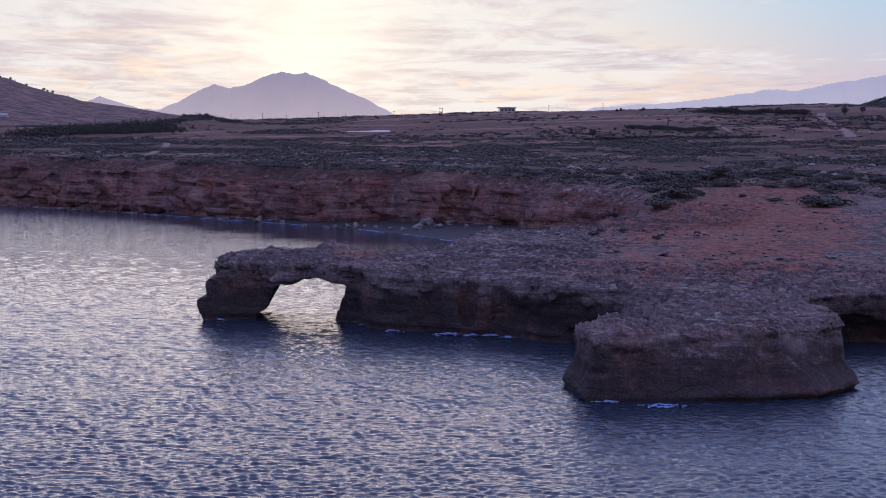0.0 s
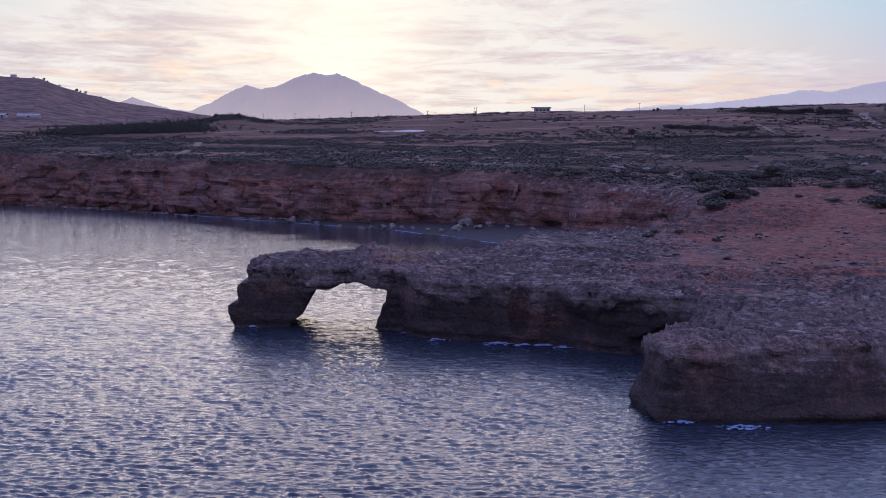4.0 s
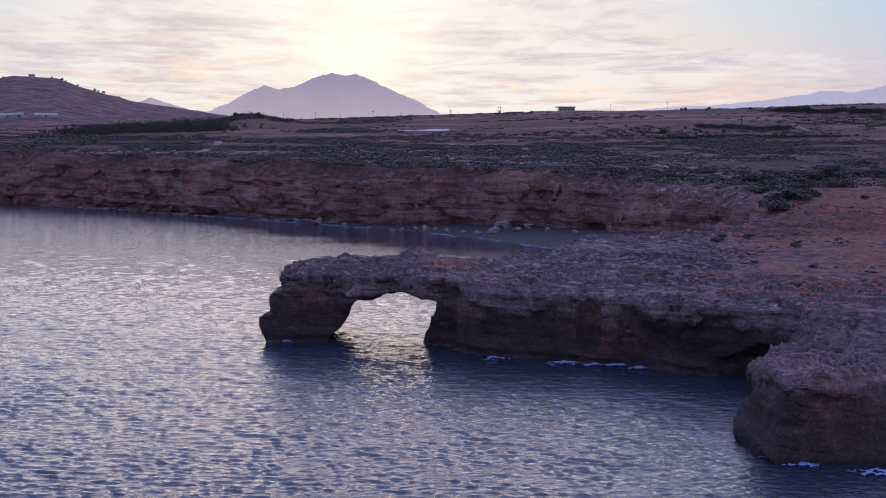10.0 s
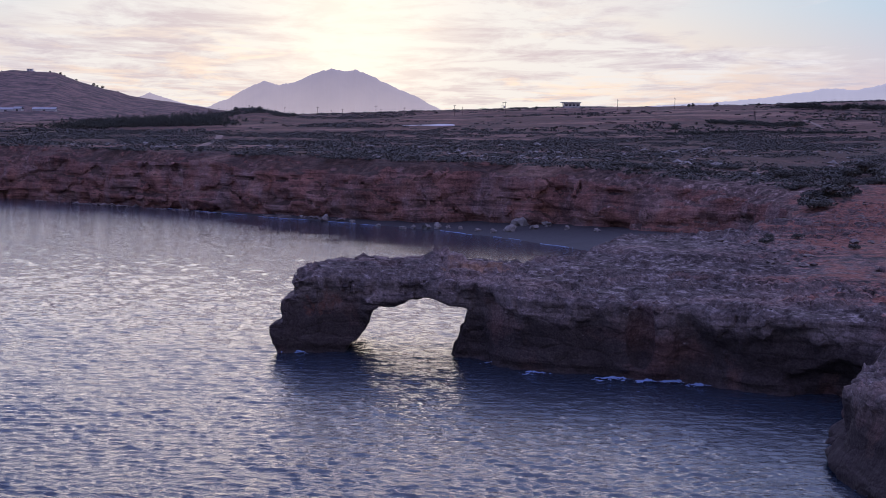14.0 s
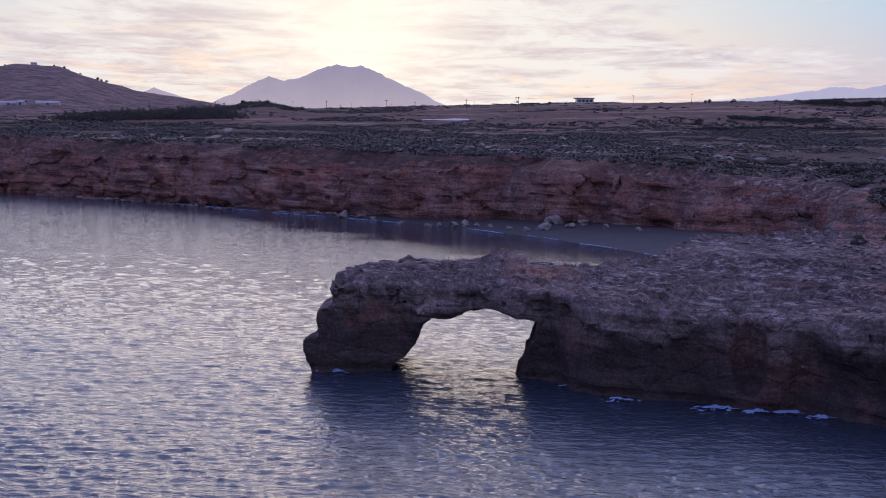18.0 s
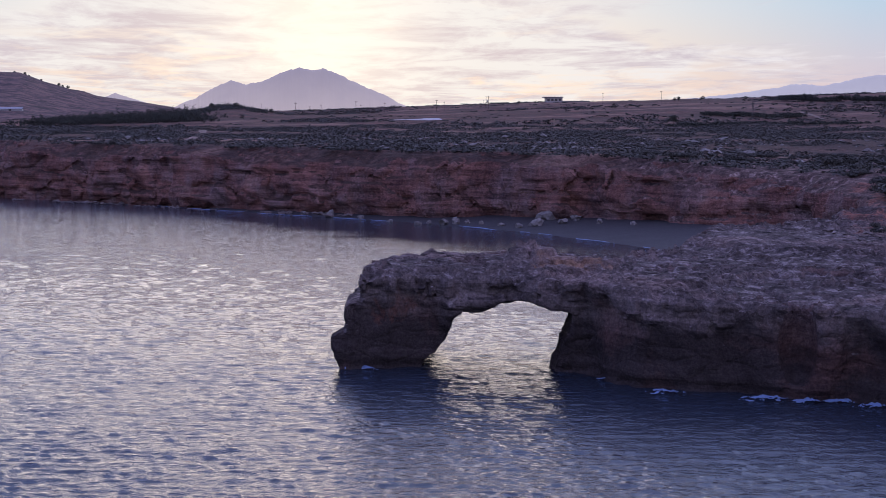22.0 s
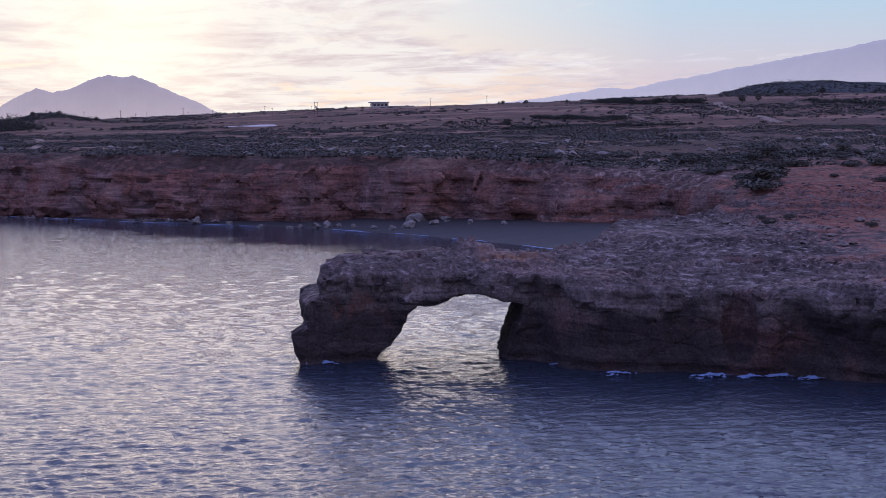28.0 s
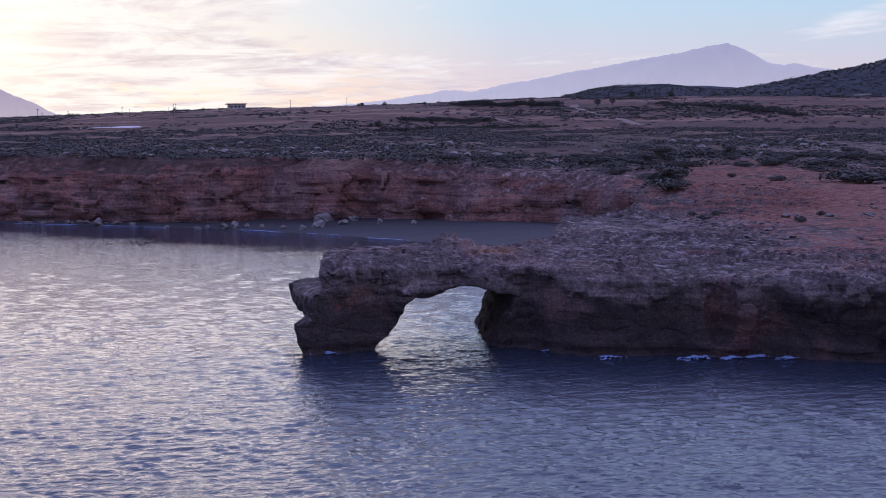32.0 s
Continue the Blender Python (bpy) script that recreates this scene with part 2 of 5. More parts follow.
    # low-lying level rock takes the darker tone as well
    near_top = mixc(t, ramp(t, ragged_z, (0.26, (0, 0, 0)), (0.46, (1, 1, 1))), low_rock, near_top)
    near_top = mixc(t, maths(t, "MULTIPLY", inland, 0.85), near_top, ramp(t, maths(t, "ADD", maths(t, "MULTIPLY", pits, 0.6), maths(t, "MULTIPLY", grain, 0.4)), (0.40, (0.022, 0.016, 0.015)), (0.53, (0.085, 0.057, 0.050)), (0.64, (0.26, 0.195, 0.175))))
    near_top = mixc(t, red, near_top, earth)
    near_top = mixc(t, crown, near_top, (0.20, 0.125, 0.085))
    upland = ramp(t, maths(t, "MULTIPLY", maths(t, "ADD", maths(t, "ADD", Y, maths(t, "MULTIPLY", maths(t, "ABSOLUTE", maths(t, "SUBTRACT", X, 30.0)), -0.55)), maths(t, "MULTIPLY", maths(t, "SUBTRACT", blotch, 0.5), 90.0)), 0.001), (0.262, (0, 0, 0)), (0.30, (1, 1, 1)))
    country = mixc(t, ramp(t, maths(t, "MULTIPLY", Y, 0.001), (0.52, (0, 0, 0)), (0.72, (1, 1, 1))), scrub, field)
    woods = ramp(t, maths(t, "MULTIPLY", Y, 0.0002), (0.23, (0, 0, 0)), (0.31, (1, 1, 1)))
    country = mixc(t, ramp(t, patch, (0.44, (0, 0, 0)), (0.60, (0.75, 0.75, 0.75))), country, ramp(t, grain, (0.36, (0.020, 0.017, 0.016)), (0.66, (0.060, 0.042, 0.038))))
    strips = fbm(t, node(t, "ShaderNodeMapping", {"Vector": pos, "Rotation": (0, 0, 0.12), "Scale": (0.005, 0.022, 0.0)}).outputs[0], 1.0, 5.0, 0.6, 0.4)
    country = mixc(t, ramp(t, strips, (0.40, (0.55, 0.55, 0.55)), (0.48, (0, 0, 0))), country, ramp(t, grain, (0.38, (0.026, 0.021, 0.018)), (0.64, (0.062, 0.045, 0.036))))
    country = mixc(t, ramp(t, strips, (0.55, (0, 0, 0)), (0.62, (0.7, 0.7, 0.7))), country, ramp(t, grain, (0.38, (0.10, 0.060, 0.046)), (0.64, (0.24, 0.155, 0.120))))
    country = mixc(t, woods, country, mixc(t, ramp(t, maths(t, "MULTIPLY", X, 0.001), (0.30, (0, 0, 0)), (0.50, (1, 1, 1))), ramp(t, patch, (0.42, (0.040, 0.032, 0.033)), (0.58, (0.120, 0.076, 0.068))), ramp(t, patch, (0.42, (0.016, 0.021, 0.026)), (0.62, (0.036, 0.038, 0.042)))))
    level = mixc(t, upland, near_top, country)
    squash = node(t, "ShaderNodeMapping", {"Vector": pos, "Scale": (0.55, 0.55, 1.5)}).outputs[0]
    bent = node(t, "ShaderNodeVectorMath", {0: squash, 1: node(t, "ShaderNodeTexNoise", {"Vector": pos, "Scale": 0.8, "Detail": 3.0}).outputs[1]}, operation="ADD").outputs[0]
    joint = node(t, "ShaderNodeTexVoronoi", {"Vector": bent, "Scale": 0.42})
    joint.feature = "DISTANCE_TO_EDGE"
    seam = ramp(t, joint.outputs["Distance"], (0.0, (0, 0, 0)), (0.10, (1, 1, 1)))
    speck = fbm(t, pos, 4.5, 6.0, 0.72)
    lie = ramp(t, maths(t, "ADD", nz, maths(t, "MULTIPLY", maths(t, "SUBTRACT", grain, 0.5), 0.5)), (0.42, (0, 0, 0)), (0.68, (1, 1, 1)))
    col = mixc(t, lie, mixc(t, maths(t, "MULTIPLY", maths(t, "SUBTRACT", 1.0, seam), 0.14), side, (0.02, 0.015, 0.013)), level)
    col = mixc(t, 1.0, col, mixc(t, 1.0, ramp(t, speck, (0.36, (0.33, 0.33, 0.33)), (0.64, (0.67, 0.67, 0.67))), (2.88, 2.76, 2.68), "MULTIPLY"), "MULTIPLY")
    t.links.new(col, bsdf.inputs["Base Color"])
    bsdf.inputs["Specular IOR Level"].default_value = 0.12
    n = bump(t, seam, 0.35, 0.25)
    n = bump(t, speck, 0.5, 0.06, n)
    n = bump(t, pits, 0.7, 0.45, n)
    n = bump(t, grain, 0.6, 0.16, n)
    t.links.new(bump(t, strata, maths(t, "MULTIPLY", maths(t, "MULTIPLY", maths(t, "SUBTRACT", 1.0, lie), maths(t, "ADD", 0.3, maths(t, "MULTIPLY", inland, 0.7))), 0.8), 0.35, n), bsdf.inputs["Normal"])
    return m


def sea_material():
    m, t, bsdf = material("sea_water", 0.05)
    pos = node(t, "ShaderNodeNewGeometry").outputs["Position"]
    bsdf.inputs["Base Color"].default_value = (0.024, 0.033, 0.048, 1)
    bsdf.inputs["IOR"].default_value = 1.333
    lay = node(t, "ShaderNodeMapping", {"Vector": pos, "Rotation": (0, 0, 0.12), "Scale": (0.6, 1.0, 1.0)}).outputs[0]
    # the lee under the bay cliff lies nearly smooth
    sx = node(t, "ShaderNodeSeparateXYZ", {0: pos})
    off = maths(t, "SUBTRACT", maths(t, "MULTIPLY", maths(t, "SUBTRACT", 352.0, sx.outputs[1]), 0.579), maths(t, "MULTIPLY", maths(t, "ADD", sx.outputs[0], 41.0), 0.816))
    streak = fbm(t, node(t, "ShaderNodeMapping", {"Vector": pos, "Scale": (0.022, 0.11, 1.0)}).outputs[0], 1.0, 4.0, 0.6)
    off = maths(t, "ADD", off, maths(t, "MULTIPLY", maths(t, "SUBTRACT", streak, 0.5), 60.0))
    off = maths(t, "ADD", off, maths(t, "MULTIPLY", maths(t, "MAXIMUM", maths(t, "SUBTRACT", -30.0, sx.outputs[0]), 0.0), 0.6))
    wind = ramp(t, maths(t, "MULTIPLY", off, 0.01), (0.18, (0.30, 0.30, 0.30)), (0.34, (1, 1, 1)))
    t.links.new(bump(t, fbm(t, lay, 2.0, 4.0, 0.58, 0.2), wind, 0.160), bsdf.inputs["Normal"])
    return m


def plain(name, color, rough=0.9, vary=0.25, scale=2.0):
    m, t, bsdf = material(name, rough)
    pos = node(t, "ShaderNodeNewGeometry").outputs["Position"]
    g = fbm(t, pos, scale, 6.0, 0.6)
    lo, hi = [c * (1 - vary) for c in color], [c * (1 + vary) for c in color]
    t.links.new(ramp(t, g, (0.35, lo), (0.65, hi)), bsdf.inputs["Base Color"])
    t.links.new(bump(t, g, 0.5, 0.1), bsdf.inputs["Normal"])
    return m


def haze_glow_material(name, color, low, high, top_z):
    """Far mountains; the lit air before them is painted as emission, thickest below."""
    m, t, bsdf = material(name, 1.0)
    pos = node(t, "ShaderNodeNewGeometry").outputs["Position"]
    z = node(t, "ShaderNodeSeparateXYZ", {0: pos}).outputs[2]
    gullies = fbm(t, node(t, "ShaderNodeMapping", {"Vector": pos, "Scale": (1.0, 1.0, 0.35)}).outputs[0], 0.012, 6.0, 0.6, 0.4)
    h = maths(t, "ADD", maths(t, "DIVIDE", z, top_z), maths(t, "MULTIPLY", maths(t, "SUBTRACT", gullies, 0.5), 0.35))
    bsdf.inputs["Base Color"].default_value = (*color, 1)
    # haze gradient by height, put into the emission colour
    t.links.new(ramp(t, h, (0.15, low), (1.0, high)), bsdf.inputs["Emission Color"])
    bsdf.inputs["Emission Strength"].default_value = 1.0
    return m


TERRAIN = terrain_material()
SEA = sea_material()
BEACH = plain("dark_pebble_beach", (0.026, 0.023, 0.026), 0.85, 0.3, 1.5)
PALE = plain("pale_boulder_stone", (0.19, 0.17, 0.16), 0.9, 0.3, 1.2)
# emission holds the painted haze: colour at the foot, then at the top
PEAK = haze_glow_material("peak_haze_glow", (0.05, 0.05, 0.06), (0.49, 0.385, 0.385), (0.30, 0.245, 0.285), 215)
RANGE = haze_glow_material("range_haze_glow", (0.05, 0.05, 0.06), (0.50, 0.445, 0.50), (0.325, 0.30, 0.395), 300)


# ---------------------------------------------------------------- shape of the land
TABLE = np.random.default_rng(7).random((64, 64, 64)).astype(np.float32)


def vnoise(x, y, z, shift=0):
    """Smooth noise from 0 to 1 on a lattice of one metre."""
    x, y, z = np.broadcast_arrays(np.asarray(x, np.float32) + shift * 17.3, np.asarray(y, np.float32) + shift * 5.7, np.asarray(z, np.float32))
    i, j, k = np.floor(x).astype(np.int32), np.floor(y).astype(np.int32), np.floor(z).astype(np.int32)
    u, v, w = x - i, y - j, z - k
    u, v, w = u * u * (3 - 2 * u), v * v * (3 - 2 * v), w * w * (3 - 2 * w)
    i, j, k = i & 63, j & 63, k & 63
    i1, j1, k1 = (i + 1) & 63, (j + 1) & 63, (k + 1) & 63
    a = TABLE[i, j, k] * (1 - u) + TABLE[i1, j, k] * u
    b = TABLE[i, j1, k] * (1 - u) + TABLE[i1, j1, k] * u
    c = TABLE[i, j, k1] * (1 - u) + TABLE[i1, j, k1] * u
    d = TABLE[i, j1, k1] * (1 - u) + TABLE[i1, j1, k1] * u
    return (a * (1 - v) + b * v) * (1 - w) + (c * (1 - v) + d * v) * w


def vfbm(x, y, z, octaves=3, shift=0):
    total, amp, s = 0.0, 0.5, 1.0
    for o in range(octaves):
        total = total + amp * (vnoise(x * s, y * s, z * s, shift + o) - 0.5) * 2
        amp, s = amp * 0.5, s * 2.03
    return total


def step(a, b, x):
    q = np.clip((x - a) / (b - a), 0, 1)
    return q * q * (3 - 2 * q)


# outline of the rock at the waterline, sea on its outer side
COAST = [(-1400, 1150), (-900, 880), (-400, 600), (-240, 502), (-141, 438), (-107, 414), (-77, 390), (-41, 357), (-18, 338), (2, 325), (15, 316),
         (28, 308), (39, 298), (50, 283), (62, 274), (72, 262), (78, 240), (70, 216), (59, 194), (45, 184), (36, 168), (27, 150), (19, 142),
         (8, 141), (-2, 139.5), (-7.5, 137.8), (-11.2, 134.5), (-11.8, 130), (-11.3, 126.2), (-8.6, 125.4), (-2.2, 127), (4, 126), (10.5, 123), (15, 117.5), (20, 114), (26, 111.5),
         (33, 108), (40, 102), (45, 97), (42, 86), (38.5, 76), (36.8, 69.4), (38.0, 64.4), (42, 62.6), (52, 62.3), (61.7, 65), (67.4, 71), (67.6, 78), (66.8, 88), (74, 97), (84, 98),
         (96, 92), (130, 85), (220, 60), (420, 20), (900, -60)]


def land(x, y):
    """Metres inland from the coast; below zero at sea."""
    x, y = np.asarray(x, float), np.asarray(y, float)
    far, inside = np.full(x.shape, 1e9), np.zeros(x.shape, bool)
    ring = COAST + [(6000, -60), (6000, 9000), (-6000, 9000), (-6000, 3000)]
    for (ax, ay), (bx, by) in zip(ring, ring[1:] + ring[:1]):
        ex, ey = bx - ax, by - ay
        h = np.clip(((x - ax) * ex + (y - ay) * ey) / (ex * ex + ey * ey), 0, 1)
        far = np.minimum(far, (x - ax - h * ex) ** 2 + (y - ay - h * ey) ** 2)
        if ey != 0:
            inside ^= ((ay > y) != (by > y)) & (x < ax + (y - ay) * ex / ey)
    return np.where(inside, 1, -1) * np.sqrt(far)


# heights of the tops: x, y, z
TOPS = [(-8, 130, 10.0), (-7, 134, 9.8), (0, 132, 8.9), (-2, 137, 9.0), (4, 136, 9.2), (8, 135, 9.6), (14, 138, 9.1), (20, 141, 9.0), (14, 131, 8.9), (21, 133, 8.3), (30, 120, 7.6), (39, 162, 10.0), (44, 110, 8.0), (50, 103, 8.4), (52, 92, 8.8), (60, 96, 8.9),
        (38, 69, 7.0), (45, 68, 7.2), (50, 74, 8.0), (56, 71, 7.5), (61, 80, 8.4), (66, 77, 7.5), (71, 90, 7.6), (62, 120, 8.2), (85, 110, 7.5), (75, 160, 9.6), (56, 186, 8.8), (67, 208, 10.0), (76, 234, 12.0), (110, 200, 11.8),
        (102, 271, 13.6), (124, 276, 15.0), (150, 130, 8.5), (36, 302, 15.8), (5, 330, 16.5), (-40, 370, 18), (-100, 425, 19), (-141, 450, 19.5)]


def top(x, y):
    """Height of the ground."""
    x, y = np.asarray(x, float), np.asarray(y, float)
    total, weight = 0.0, 0.0
    for px, py, pz in TOPS:
        w = 1.0 / ((x - px) ** 2 + (y - py) ** 2 + 20.0) ** 1.6
        total, weight = total + w * pz, weight + w
    near = total / weight
    far = 0.03 * np.clip(x, -400, 400) * step(500, 1000, y) + np.interp(y, [300, 420, 560, 700, 900, 1142, 1300, 2000, 5000], [15.5, 17.5, 19.8, 23.5, 31.0, 38, 38.5, 36, 34])
    far = far + 3 * vfbm(x / 170, y / 170, 0.5, 3, 3) * step(450, 900, y)
    z = near + (far - near) * step(290, 420, y + 0.25 * np.abs(x - 20))
    z = z + 2.0 * np.exp(-(((x - 8.2) / 2.7) ** 2 + ((y - 135.5) / 2.7) ** 2))       # knob on the arch
    az = np.degrees(np.arctan2(x, y + 30.0))
    z = z + 8 * np.exp(-(((az + 7.3) / 1.6) ** 2 + ((y - 1000) / 90) ** 2))
    hill = np.interp(az, [-40, -19, -17.8, -17, -15.3, -14.4, -13.5, -12.4, -11.2, -9, -6.5], [60, 112, 126, 133, 128, 111, 98, 83, 74, 58, 38])
    z = np.maximum(z, hill * np.exp(-((y - 2800) / np.where(y < 2800, 1080, 500)) ** 2) + 3 * vfbm(x / 60, y / 60, 0.1, 3, 6))
    hill = np.interp(az, [13, 17, 19.7, 20.9, 22.3, 23.2, 25.1, 26.9, 29, 33, 40], [38, 60, 83, 107, 126, 133, 136, 129, 122, 120, 110])
    z = np.maximum(z, hill * np.exp(-((y - 3250) / 600) ** 2) + 4 * vfbm(x / 60, y / 60, 0.1, 3, 6))
    hill = np.interp(az, [22, 26, 27.5, 29.8, 32, 33.3, 36, 44], [30, 70, 88, 109, 127, 142, 165, 190])
    z = np.maximum(z, hill * np.exp(-((y - 2200) / 420) ** 2) + 4 * vfbm(x / 60, y / 60, 0.1, 3, 6))
    return z


def ridged(x, y, z, octaves, shift):
    """Crests and hollows, from -1 to 1, with sharp crests."""
    total, amp, s = 0.0, 0.6, 1.0
    for o in range(octaves):
        total = total + amp * (1 - 4 * np.abs(vnoise(x * s, y * s, z * s, shift + o) - 0.5))
        amp, s = amp * 0.5, s * 2.1
    return total


def cracks(x, y):
    """Blocks and the clefts between them on a plane: distance to the next block's middle less that to the own."""
    i, j = np.floor(x), np.floor(y)
    one, two = np.full(np.shape(x), 9.0), np.full(np.shape(x), 9.0)
    for a in (-1, 0, 1):
        for b in (-1, 0, 1):
            p, q = (i + a).astype(int) & 63, (j + b).astype(int) & 63
            r = np.hypot(i + a + TABLE[p, q, 3] - x, j + b + TABLE[p, q, 9] - y)
            two = np.minimum(two, np.maximum(one, r))
            one = np.minimum(one, r)
    return two - one


def ledges(x, y, z, thick, shift):
    """Beds of rock that stand out or lie back, with sharp edges."""
    bed = (z + 0.7 * vnoise(x / 19, y / 19, 0.4, shift)) / thick
    k = np.floor(bed)
    w = np.clip((bed - k) * 5, 0, 1)
    a = vnoise(x / 4.5, y / 4.5, k * 7.31, shift)
    b = vnoise(x / 4.5, y / 4.5, (k - 1) * 7.31, shift)
    return ((a * w + b * (1 - w)) - 0.5) * 2


def plain_height(x, y, d):
    """Unevenness of the open ground away from the rock."""
    return 0.5 * vfbm(x / 6, y / 6, 0.3, 3, 8) + 1.2 * vfbm(x / 25, y / 40, 0.3, 2, 9) * step(20, 60, d)


def solid(x, y, z, d, t, core=False):
    """Above zero inside the rock. d: metres inland, t: height of the top. core: far from any face."""
    rel = z / np.maximum(t, 1.0)
    x2, y2 = x[:, :, :1], y[:, :, :1]
    share = step(202, 236, y2)
    out = 0.0
    flat = plain_height(x2, y2, d)
    if share.max() > 0:      # bay cliff: terraced beds, gullies
        rough = 0.8 * vfbm(x2 / 6, y2 / 6, 0.3, 3, 8) + 0.6 * ridged(x2 / 4, y2 / 4, 0.2, 2, 31) - 0.3
        k = step(9, 18, d)
        rough = rough * (1 - k) + flat * k
        part_out = (t + rough - z) * 0.8
        if not core:
            warp = 1.6 * vfbm(x / 11, y / 11, z / 18, 3, 1) + 1.3 * ledges(x, y, z, 3.4, 5) + 0.35 * ledges(x, y, z, 1.3, 15)
            warp = warp + 2.8 * ridged(x2 / 14, y2 / 14, 0.3, 2, 21) + 1.5 * ridged(x / 5.5, y / 5.5, z / 11, 2, 23)
            brow = 0.66 + 0.22 * vnoise(x2 / 17, y2 / 17, 0.6, 47)
            joint = cracks((x2 + 0.7 * y2) / 6.5 + 0.6 * vnoise(x2 / 7, y2 / 7, 0.1, 71), z / 5.2 + 0.4 * vnoise(x / 6, y / 6, z / 6, 73))
            warp = warp - 1.3 * (1 - step(0.0, 0.22, joint)) + 2.0 * (vnoise(x2 / 11, y2 / 11, np.floor(z / 4.6 + 0.6 * vnoise(x2 / 9, y2 / 9, 0.1, 75)) * 5.3, 77) - 0.5)
            inset = 0.16 * z + 7.0 * step(0.0, 0.34, rel - brow) - 1.4 * step(0.0, 0.22, rel) + 1.6
            part_out = np.minimum(part_out, d + warp - inset)
        out = out + share * part_out
    if share.min() < 1:      # headland: rough karst top, fluted crust, smooth hollowed face below
        block = step(101, 95, y2) * step(33, 36, x2)         # the square-cut promontory
        cleft = cracks(x2 / 4.6 + 0.5 * vnoise(x2 / 3, y2 / 3, 0.1, 3), y2 / 3.4 + 0.5 * vnoise(x2 / 3, y2 / 3, 0.1, 9))
        small = cracks(x2 / 1.9 + 0.6 * vnoise(x2 / 2, y2 / 2, 0.1, 13), y2 / 1.5 + 0.6 * vnoise(x2 / 2, y2 / 2, 0.1, 19))
        worn = step(0.35, 0.65, vnoise(x2 / 9, y2 / 9, 0.5, 33))
        rough = 0.8 * vfbm(x2 / 6, y2 / 6, 0.3, 2, 8) + 0.60 * ridged(x2 / 3.6, y2 / 2.6, 0.2, 4, 31)
        rough = rough - 0.7 * worn * (1 - step(0.0, 0.22, cleft)) - 0.65 * (1 - step(0.0, 0.24, small)) * (1 - 0.5 * worn) + 0.40 * ridged(x2 / 1.3, y2 / 1.3, 0.7, 2, 35)
        rough = rough - 0.35
        dome = np.exp(-(((x2 - 38) / 12) ** 2 + ((y2 - 156) / 13) ** 2))      # gravelled rise at the neck
        plate = np.exp(-(((x2 - 55) / 8) ** 2 + ((y2 - 89) / 7) ** 2))       # smooth slabs on the promontory
        rough = rough * (1 - 0.8 * dome) * (1 - 0.6 * plate)
        shelf = block * (1 - step(46.2, 47.4, x2 + 1.2 * vnoise(x2 / 3, y2 / 3, 0.2, 61))) * step(71, 75, y2)
        rough = rough - 1.5 * shelf                           # lower shelf on the west side
        bench = (t + rough) / 0.85
        level = np.floor(bench) + step(0.55, 0.95, bench - np.floor(bench))
        rough = rough + 0.75 * (1 - dome) * (level - bench) * 0.85
        k = step(20, 32, d)
        rough = rough * (1 - k) + flat * k
        part_out = (t + rough - z) * 0.8
        if not core:
            arch = 1 - step(9, 13, x2)
            crust = step(-0.15, 0.15, rel - 0.34 - 0.48 * vnoise(x2 / 5, y2 / 5, 0.8, 43) - 0.26 * vnoise(x / 1.2, y / 1.2, z / 4.0, 45) + 0.16 * arch)
            crust = crust * (1 - block) + block * step(-2.1, -1.3, z - t - 0.9 * vnoise(x / 1.1, y / 1.1, z / 4.0, 45))
            calm = crust + (1 - crust) * 0.25
            warp = 1.0 * vfbm(x / 5, y / 5, z / 7, 2, 1) + 0.22 * vfbm(x / 1.4, y / 1.4, z / 1.8, 2, 57)
            warp = warp + calm * (0.65 * ledges(x, y, z, 1.0, 5) + 0.65 * ridged(x / 1.6, y / 1.6, z / 2.4, 2, 21))
            fissure = cracks((x2 + 0.6 * y2) / 2.6 + 0.5 * vnoise(x2 / 2, y2 / 2, 0.1, 63), z / 3.1 + 0.3 * vnoise(x / 2, y / 2, z / 2, 65))
            warp = warp - 0.55 * (1 - step(0.0, 0.20, fissure)) * (0.35 + 0.65 * crust)
            warp = warp + crust * (0.50 * ridged(x2 / 0.9, y2 / 0.9, 0.4, 1, 41))
            warp = warp + 1.9 * vfbm(x2 / 9, y2 / 9, 0.6, 2, 25) + 0.9 * ridged(x2 / 6.5, y2 / 6.5, 0.2, 2, 27)
            hollow = 0.5 + 1.5 * step(0.3, 0.7, vnoise(x2 / 8, y2 / 8, 0.3, 29))
            under = 0.25 * arch + hollow * (1 - arch)
            inset = under * (1 - crust) * step(-0.12, 0.22, rel) - 1.0 + 0.5 * (1 - step(0.3, 1.0, z)) + 0.9 * step(0.86, 1.06, rel)
            # promontory: raking face with a spreading foot, notched at the water
            rake = 0.02 + 0.50 * step(38.5, 46, x2) * (1 - 0.7 * step(60, 66, x2))
            foot = 1.3 * np.exp(-((x2 - 37.5) / 3) ** 2) + 1.2 * np.exp(-((x2 - 66) / 4) ** 2) + 0.9 * (vnoise(x2 / 5, y2 / 5, 0.3, 81) - 0.5)
            bulk = rake * z + 0.45 * (1 - crust) * step(0.6, 2.5, z) - foot * (1 - step(0.4, 3.0, z)) + 1.1 * (1 - step(0.0, 0.6, z))
            inset = inset * (1 - block) + bulk * block
            warp = warp * (1 - 0.3 * block) + block * (0.45 * ridged(x / 2.4, y / 2.4, z / 3.2, 3, 83) + 0.7 * ridged(x2 / 7, y2 / 7, 0.3, 2, 85) + 0.35 * crust * ridged(x2 / 0.8, y2 / 0.8, 0.2, 1, 87))
            part_out = np.minimum(part_out, d + warp - inset)
        out = out + (1 - share) * part_out
    return out


